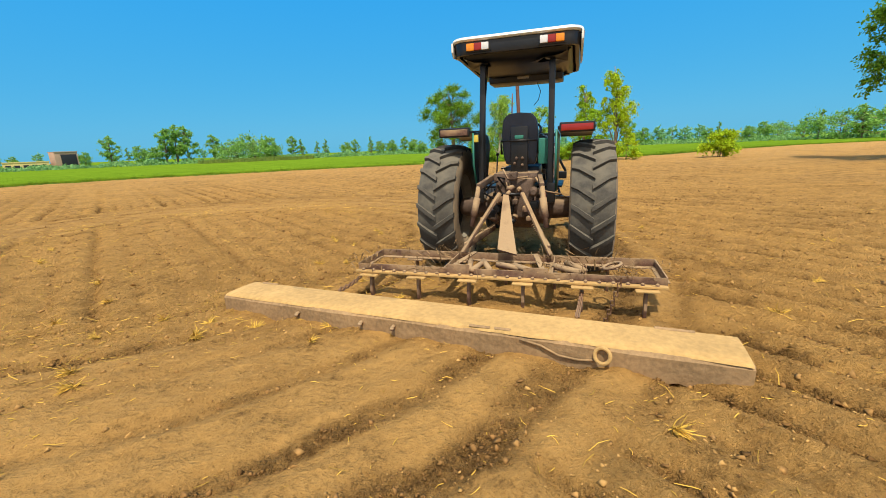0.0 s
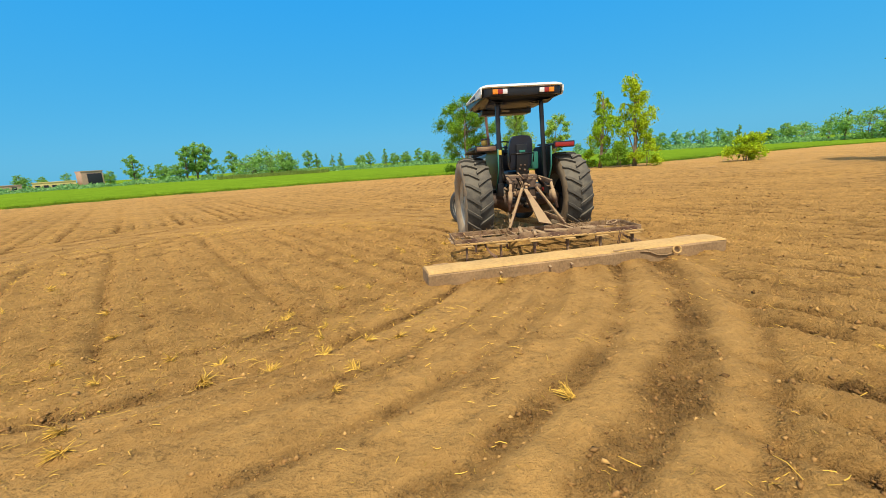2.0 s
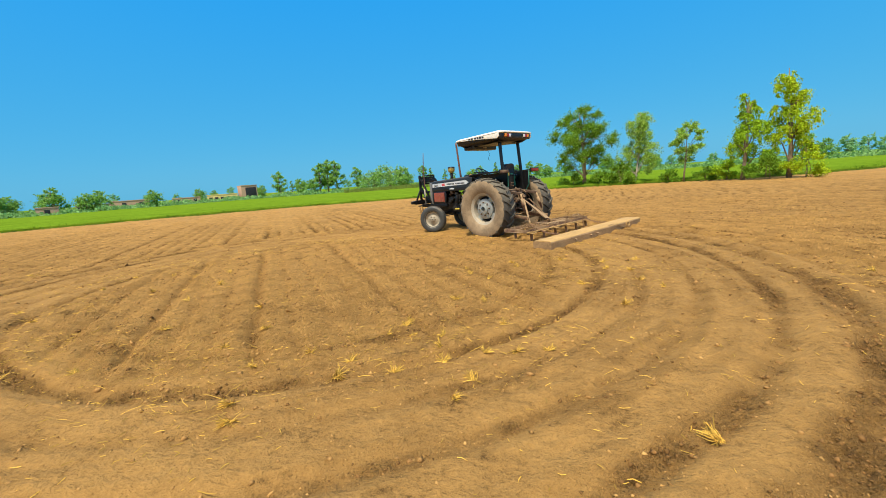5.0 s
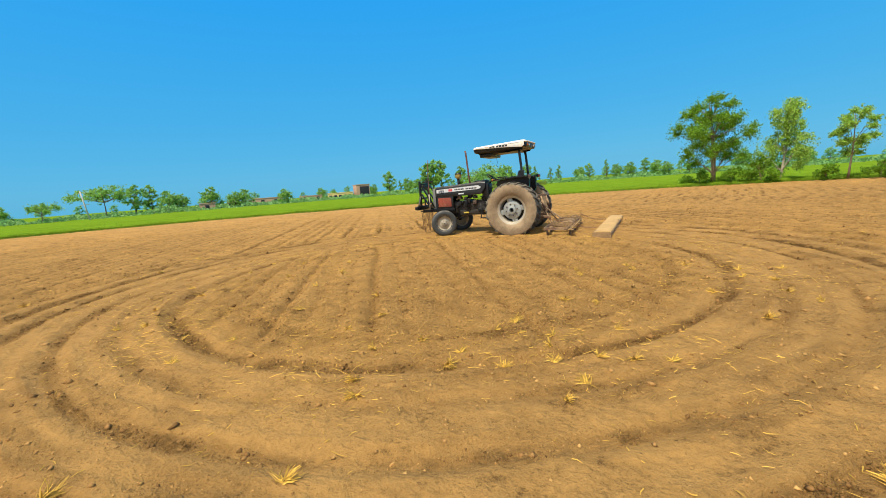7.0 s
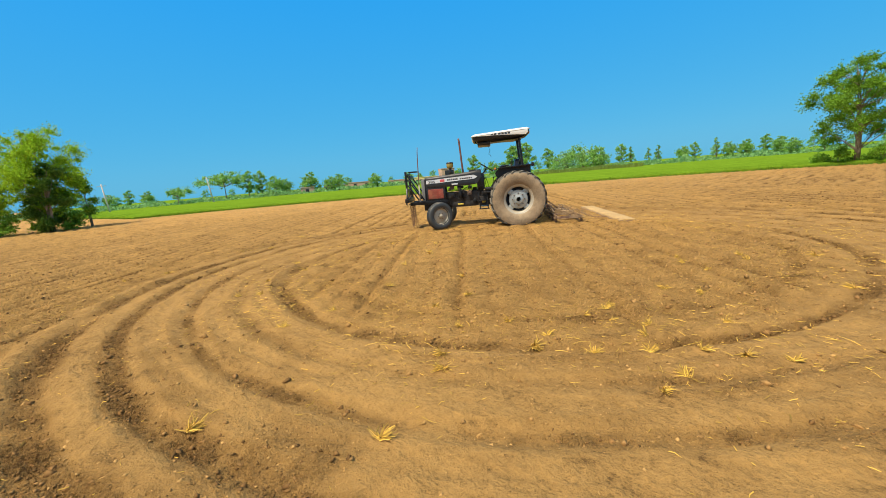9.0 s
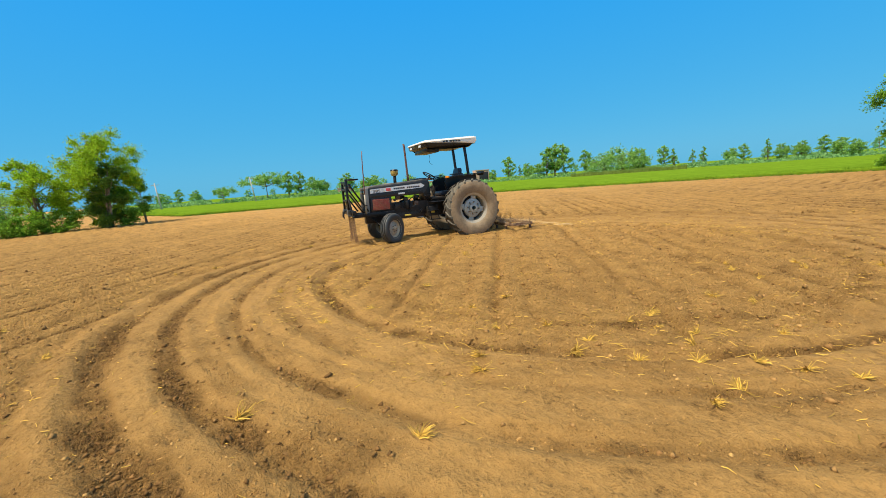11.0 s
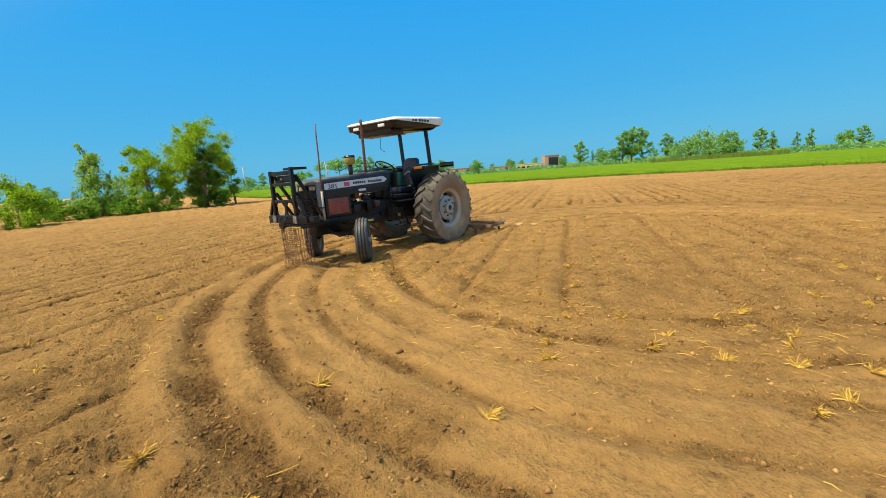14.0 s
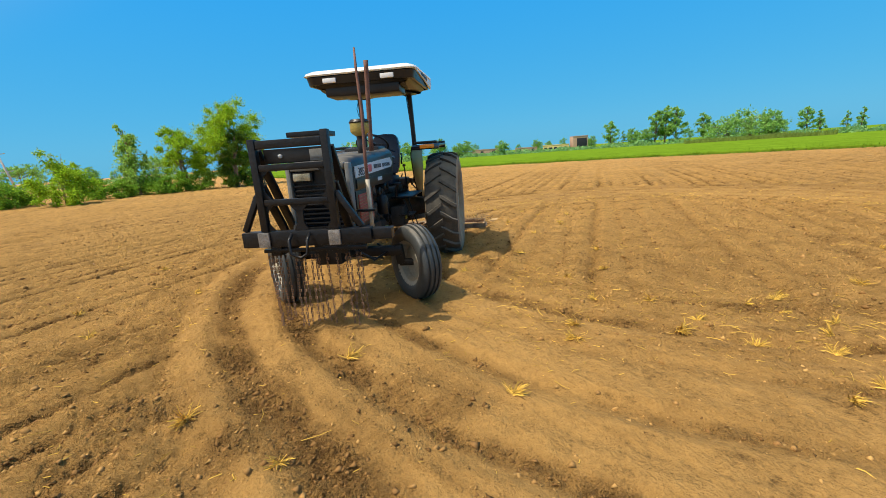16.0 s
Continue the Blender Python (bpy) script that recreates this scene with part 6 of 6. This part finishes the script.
def build_beam():
    L, hw, z0, z1 = 2.13, 0.21, -0.06, 0.155
    rng = random.Random(6)
    n = 44
    # timber body: a long box with worn, wavy lower edges
    bm = B()
    rows = []
    for k in range(n + 1):
        y = -L + 2 * L * k / n
        w = 0.012 * noise.noise((y * 1.7, 0, 0))
        b = z0 + 0.022 * noise.noise((y * 2.3, 4, 0)) + (0.03 if rng.random() < 0.12 else 0)
        rows.append([bm.verts.new(p) for p in ((-hw + w, y, b), (-hw + w - 0.004, y, z1 - 0.03), (-hw + w + 0.014, y, z1 - 0.008), (hw + w - 0.02, y, z1 - 0.008), (hw + w, y, z1 - 0.03), (hw + w, y, z0))])
    for a, c in zip(rows, rows[1:]):
        for i in range(6):
            bm.faces.new((a[i], a[(i + 1) % 6], c[(i + 1) % 6], c[i]))
    bm.faces.new(rows[0]), bm.faces.new(rows[-1])
    bmesh.ops.recalc_face_normals(bm, faces=bm.faces)
    part("timber", bm, WOOD_SIDE, BEAM, "weathered brown timber side", smooth=40)
    # crust of pale dust on the top, spilt over the rear edge in places
    bm = B()
    rows = []
    for k in range(n * 2 + 1):
        y = -L + 0.012 + (2 * L - 0.024) * k / (n * 2)
        e = -hw + 0.006 + 0.018 * noise.noise((y * 2.1, 7, 0)) + 0.012 * noise.noise((y * 9, 3, 0))
        rows.append([bm.verts.new((x, y, z)) for x, z in ((e, z1 - 0.012), (e + 0.012, z1 + 0.004), (e + 0.10, z1 + 0.01 + 0.006 * noise.noise((y * 4, 1, 0))), (0.06, z1 + 0.012 + 0.008 * noise.noise((y * 3, 2, 0))), (hw - 0.035, z1 + 0.006), (hw - 0.022, z1 - 0.012))])
    for a, c in zip(rows, rows[1:]):
        for i in range(5):
            bm.faces.new((a[i], a[i + 1], c[i + 1], c[i]))
    bm.faces.new(rows[0]), bm.faces.new(rows[-1])
    bmesh.ops.recalc_face_normals(bm, faces=bm.faces)
    part("dust_crust", bm, DUSTY_WOOD, BEAM, "thick pale dust crust", smooth=50)
    for y, l in ((-0.45, 0.16), (-0.62, 0.12), (1.9, 0.2), (-1.75, 0.25)):
        bm = B()
        x = -hw + rng.uniform(0.0, 0.03) if abs(y) < 1 else hw - 0.06
        prism(bm, [(x, z1 + 0.008), (x + 0.02, z1 + 0.02), (x + 0.03, z1 + 0.008)], y - l / 2, y + l / 2, 0.003)
        part("split_sliver", bm, WOOD_SIDE, BEAM, "lifted wood sliver")
    bm = B()
    torus(bm, 0.05, 0.013, 28, 8, Matrix.Translation((-hw - 0.035, -1.3, 0.10)) @ Matrix.Rotation(radians(70), 4, "Z") @ Matrix.Rotation(radians(18), 4, "X"))
    part("pull_ring", bm, DUSTY_WOOD, BEAM, "dusty iron ring")
    for y in (1.22, 0.56, 0.26):
        bm = B()
        tube(bm, [(-hw + 0.01, y, 0.08), (-hw - 0.035, y, 0.08)], 0.015, 8)
        tube(bm, [(-hw - 0.03, y, 0.08), (-hw - 0.04, y, 0.06)], 0.017, 8)
        part("bolt_end", bm, RUST, BEAM, "protruding rusty bolt")
    bm = B()
    tube(bm, [(-hw - 0.006, -0.75, 0.125), (-hw - 0.012, -0.9, 0.10), (-hw - 0.012, -1.02, 0.045), (-hw - 0.012, -1.15, 0.035), (-hw - 0.012, -1.26, 0.05)], 0.009, 6)
    part("tie_rope", bm, WOOD_SIDE, BEAM, "old tie rope")
    for y in (1.1, -1.1):
        bm = B()
        for k in range(20):
            a = Vector((hw + 0.01 + 0.038 * k, y, 0.14 + 0.010 * k - 0.07 * math.sin(math.pi * k / 19)))
            wv = Vector((0, 0.013, 0)) if k % 2 else Vector((0, 0, 0.013))
            d = Vector((0.042, 0, 0.02))
            tube(bm, [a - wv, a - wv + d, a + wv + d, a + wv, a - wv], 0.0065, 5, cap=False)
        part("drag_chain", bm, CHAIN, BEAM, "dusty drag chain", smooth=60)


build_beam()


# ---- clods and straw on the soil ----
def scatter_clods():
    """Crumbs of soil, thick in the fresh tracks and along the furrow ridges, thin on the smoothed ring."""
    rng = np.random.RandomState(12)
    n = 620000
    x, y = rng.uniform(-12, 6, n), rng.uniform(-3, 12, n)
    r = ring(x, y)
    fresh = fresh_soil_and_shade(x, y)
    dens = 0.02 + 0.8 * fresh + (1 - worked_band(r)) * 0.2
    keep = rng.uniform(0, 1, n) < dens * np.exp(-(np.hypot(x + 1, y - 1) / 6.0) ** 2)
    x, y, fresh = x[keep], y[keep], fresh[keep]
    m = len(x)
    size = np.clip(rng.lognormal(-5.5, 0.55, m) * (1 + 0.5 * fresh), 0.002, 0.021)
    z = ground_height(x, y) + size * rng.uniform(-0.35, 0.3, m)
    octa = np.array([(1, 0, 0), (-1, 0, 0), (0, 1, 0), (0, -1, 0), (0, 0, 1), (0, 0, -1)], float)
    tri = np.array([(0, 2, 4), (2, 1, 4), (1, 3, 4), (3, 0, 4), (2, 0, 5), (1, 2, 5), (3, 1, 5), (0, 3, 5)])
    a = rng.uniform(0, 6.283, m)
    V = octa[None] * rng.uniform(0.5, 1.5, (m, 6, 1)) * size[:, None, None] + rng.uniform(-0.5, 0.5, (m, 6, 3)) * size[:, None, None]
    V[..., 2] *= 0.7
    c, s = np.cos(a)[:, None], np.sin(a)[:, None]
    V[..., 0], V[..., 1] = V[..., 0] * c - V[..., 1] * s, V[..., 0] * s + V[..., 1] * c
    V += np.stack([x, y, z], -1)[:, None]
    damp = fresh + rng.normal(0, 0.15, m) > 0.4
    for pick, material, word in ((damp, DAMP_CLOD, "freshly turned dark damp soil crumbs"), (~damp, CLOD, "small dry pale crumbled soil clods")):
        P = V[pick]
        F = tri[None] + (np.arange(len(P)) * 6)[:, None, None]
        tagged(new("soil_clods", array_mesh("soil_clods", P.reshape(-1, 3), F.reshape(-1, 3), material)), word, "soil clods", kind="stuff")

    # larger lumps, in the furrows, the fresh tracks and the rough middle
    n = 190000
    x, y = rng.uniform(-18, 9, n), rng.uniform(-4, 18, n)
    fresh = fresh_soil_and_shade(x, y)
    u, k = furrow_place(x, y)
    rows = 0.25 + np.exp(-((u - 0.5) / 0.16) ** 2)
    keep = rng.uniform(0, 1, n) < (0.5 * fresh ** 1.3 + 0.22 * rows * (1 - worked_band(ring(x, y))) + 0.008) * np.exp(-(np.maximum(np.hypot(x, y - 2) - 11, 0) / 5) ** 2)
    x, y, fresh = x[keep], y[keep], fresh[keep]
    m = len(x)
    size = np.clip(rng.lognormal(-4.3, 0.42, m), 0.006, 0.022 + 0.018 * np.clip((np.hypot(x - 0.4, y) - 2) / 4, 0, 1))
    V = octa[None] * rng.uniform(0.5, 1.5, (m, 6, 1)) * size[:, None, None] + rng.uniform(-0.5, 0.5, (m, 6, 3)) * size[:, None, None]
    V[..., 2] *= 0.75
    V += np.stack([x, y, ground_height(x, y) + size * 0.1], -1)[:, None]
    damp = fresh + rng.normal(0, 0.2, m) > 0.36
    for pick, material, word in ((damp, DAMP_CLOD, "sparse larger lumps of dark damp soil"), (~damp, LUMP, "sparse larger lumps of brown soil")):
        P = V[pick]
        F = tri[None] + (np.arange(len(P)) * 6)[:, None, None]
        tagged(new("soil_clods", array_mesh("soil_clods", P.reshape(-1, 3), F.reshape(-1, 3), material)), word, "soil clods", kind="stuff")


scatter_clods()


def straw_blade(vs, fs, rng, x, y, z, l, w, a, tilt):
    d = Vector((math.cos(a) * math.cos(tilt), math.sin(a) * math.cos(tilt), math.sin(tilt)))
    s = Vector((-math.sin(a), math.cos(a), 0)) * w
    up = Vector((0, 0, w * 1.3))
    p, bend = Vector((x, y, z)), Vector((rng.uniform(-0.12, 0.12), rng.uniform(-0.12, 0.12), rng.uniform(-0.06, 0.1))) * l
    i = len(vs)
    for q, k in ((p, 1.0), (p + d * l * 0.5 + bend, 0.95), (p + d * l, 0.5)):
        vs += [q - s * k, q + up * k, q + s * k]
    for b in (i, i + 3):
        fs += [(b, b + 1, b + 4, b + 3), (b + 1, b + 2, b + 5, b + 4)]


def scatter_straw():
    rng = random.Random(17)
    vs, fs = [], []
    def ok(x, y):
        return noise.noise((x * 0.7, y * 0.7, 3)) + rng.uniform(-0.45, 0.45) > 0.0
    spots = []
    while len(spots) < 11000:
        if rng.random() < 0.4:
            a, r = rng.uniform(-3.14, 3.14), rng.choice((3.7, 4.2, 4.5, 5.0, 7.5)) + rng.gauss(0, 0.25)
            x, y = RX + r * math.cos(a), RY + r * math.sin(a)
        else:
            x, y = rng.uniform(-15, 9), rng.uniform(-3, 15)
        if ok(x, y):
            spots.append((x, y))
    heights = ground_height(np.array([p[0] for p in spots]), np.array([p[1] for p in spots]))
    for (x, y), z in zip(spots, heights):
        straw_blade(vs, fs, rng, x, y, float(z) + 0.006, rng.uniform(0.015, 0.075) * (2.4 if rng.random() < 0.14 else 1), rng.uniform(0.0011, 0.0034), rng.uniform(0, 6.28), rng.uniform(-0.04, 0.28))
    tagged(new("scattered_straw", soup("scattered_straw", vs, fs, STRAW)), "scattered broken yellow straw on the soil", "straw", kind="stuff")
    # the larger tufts, each lying at its own place
    tufts = [(-1.54, 2.58, 1.0), (-3.79, 4.16, 0.6), (1.77, 1.40, 0.9), (3.29, 2.84, 1.0), (5.57, 5.15, 0.8), (-1.22, 4.77, 0.9), (1.06, 2.39, 1.1), (-0.44, 2.76, 0.7), (-1.89, 1.86, 0.8), (-2.07, 2.03, 0.6), (-2.62, 0.28, 1.0), (-1.7, -0.32, 0.7), (-4.4, -1.7, 0.7), (-7.28, -1.43, 0.6), (-2.4, -0.77, 0.9), (-1.55, 1.0, 0.7), (0.74, 4.8, 0.7), (-1.37, 6.02, 0.5), (-0.2, 3.3, 0.6), (-3.0, 3.4, 0.5), (-5.2, 4.2, 0.5), (-6.3, 6.0, 0.5), (-0.9, 3.3, 0.5), (0.3, 5.6, 0.7), (1.0, 5.9, 0.5), (-2.1, 3.0, 0.5), (-1.1, 2.75, 0.6), (-0.75, 2.95, 0.5), (3.0, 1.2, 0.5), (4.2, 3.6, 0.5), (2.5, 1.0, 0.6), (-5.5, -0.9, 0.6), (-9.5, 1.5, 0.6), (-10.5, 4.0, 0.5)]
    for _ in range(45):
        a, r = rng.uniform(-3.1, 0.3), rng.choice((3.7, 4.25, 4.7, 3.0, 2.2, 5.0, 7.9, 8.6)) + rng.gauss(0, 0.2)
        tufts.append((RX + r * math.cos(a), RY + r * math.sin(a), rng.uniform(0.25, 0.6)))
    for x, y, s in tufts:
        vs, fs = [], []
        a0 = rng.uniform(0, 3.14)
        side = rng.choice((0.0, 3.14))
        for _ in range(int(26 + 34 * s)):
            lie = abs(rng.gauss(0.35, 0.35))
            straw_blade(vs, fs, rng, rng.gauss(0, 0.012 * s), rng.gauss(0, 0.012 * s), -0.004, rng.uniform(0.04, 0.13) * (0.5 + 0.5 * s), rng.uniform(0.0018, 0.0048), a0 + side + rng.gauss(0, 0.5) + (1.9 if rng.random() < 0.25 else 0), min(1.45, lie))
        t = tagged(new("straw_tuft", soup("straw_tuft", vs, fs, STRAW)), "uprooted tuft of dry yellow straw on the soil", "straw tuft", "straw tufts on the field")
        t.location = (x, y, at_ground(x, y) + 0.004)


scatter_straw()


# ---- motion ----
# seconds, x, y, heading of the tractor's rear axle
DRIVE = [
    (0, 1.40, 4.71, 75.5), (0.5, 1.53, 5.40, 76.5), (1, 1.574, 6.067, 79.5), (1.5, 1.50, 6.83, 87.5), (2, 1.26, 7.62, 101), (2.5, 0.945, 8.43, 111.5), (3, 0.577, 9.15, 120),
    (3.5, 0.14, 9.72, 127), (4, -0.40, 10.27, 135.4), (4.6, -1.18, 10.80, 146), (5.2, -2.05, 11.26, 157.5), (5.8, -2.95, 11.55, 168.5), (6.5, -3.95, 11.64, 181.5), (7, -4.70, 11.55, 189.5), (7.5, -5.36, 11.30, 196.5), (8, -5.90, 10.95, 204), (8.5, -6.45, 10.50, 211.5), (9, -6.95, 9.99, 219.5),
    (9.6, -7.55, 9.35, 231), (10.2, -8.15, 8.72, 241), (10.8, -8.60, 8.03, 250), (11.5, -8.85, 7.25, 260.7), (12.5, -8.90, 5.90, 271), (13.5, -8.44, 4.55, 284.7), (14, -8.15, 3.92, 292), (14.5, -7.76, 3.33, 300.6), (15, -7.15, 2.74, 310.8), (15.5, -6.58, 2.26, 320), (16, -5.87, 1.92, 326.5),
]


def catmull(rows, t):
    """A smooth curve through timed rows."""
    ts = [r[0] for r in rows]
    i = max(0, min(len(rows) - 2, sum(1 for a in ts if a <= t) - 1))
    p0, p1, p2, p3 = rows[max(i - 1, 0)], rows[i], rows[i + 1], rows[min(i + 2, len(rows) - 1)]
    u, dt = (t - p1[0]) / (p2[0] - p1[0]), p2[0] - p1[0]
    out = []
    for k in range(1, len(p1)):
        m1 = (p2[k] - p0[k]) / max(p2[0] - p0[0], 1e-6) * dt
        m2 = (p3[k] - p1[k]) / max(p3[0] - p1[0], 1e-6) * dt
        out.append((2 * u ** 3 - 3 * u ** 2 + 1) * p1[k] + (u ** 3 - 2 * u ** 2 + u) * m1 + (-2 * u ** 3 + 3 * u ** 2) * p2[k] + (u ** 3 - u ** 2) * m2)
    return out


# offsets of the levelling beam behind the axle: seconds, back, left, extra turn, depth in the loose soil
TRAIL = [(0, 2.2, 0.40, -5, 0.0), (0.5, 2.05, 0.12, -1, 0.0), (1, 2.1, -0.12, 5, 0.0), (1.5, 2.15, -0.15, 8, 0.0), (2, 2.15, -0.2, 6, 0.0), (3, 2.2, -0.2, 1, 0.0), (4, 2.3, -0.1, 0, 0.0), (7, 2.5, -0.3, -2.5, -0.02), (8, 2.55, -0.3, -1.5, -0.06), (9, 2.6, -0.3, 0, -0.11), (11.5, 2.6, -0.35, 0, -0.165), (16, 2.6, -0.3, 0, -0.165)]
# how deep the cultivator rides: seconds, metres
SINK = [(0, 0.0), (2, 0.0), (4, -0.04), (6.5, -0.10), (9, -0.14), (16, -0.14)]
# steering: seconds, degrees to the left
STEER = [(0, 2), (0.8, 6), (1.5, 22), (3, 28), (8, 30), (11.5, 37), (12.5, 41), (13.5, 43), (14.5, 43), (15.5, 40.5), (16, 39)]


def motions():
    step, travel, last = 0.25, 0.0, None
    body, beam, spin = [], [], {"rear": [], "front": []}
    for k in range(int(16 / step) + 1):
        t = k * step
        x, y, h = catmull(DRIVE, t)
        if last:
            travel += math.hypot(x - last[0], y - last[1])
        last = (x, y)
        body.append((t, pose(x, y, 0, 0, 0, h)))
        back, left, turn, drop = catmull(TRAIL, t)
        c, s = math.cos(radians(h)), math.sin(radians(h))
        bx, by = x - back * c - left * s, y - back * s + left * c
        beam.append((t, pose(bx, by, drop, 0, 0, h + turn)))
        spin["rear"].append((t, math.degrees(travel / 0.75)))
        spin["front"].append((t, math.degrees(travel / 0.37)))
    walk(TRACTOR, body)
    walk(CULTIVATOR, [(t, Matrix.Translation((0, 0, catmull(SINK, t)[0])) @ m) for t, m in body])
    walk(BEAM, beam)
    for w, (x, y, z) in REAR_WHEELS:
        walk(w, [(t, pose(x, y, z, 0, a, 0)) for t, a in spin["rear"]])
    for w, (x, y, z) in FRONT_WHEELS:
        walk(w, [(t, pose(x, y, z, 0, a, catmull(STEER, t)[0])) for t, a in spin["front"]])


motions()
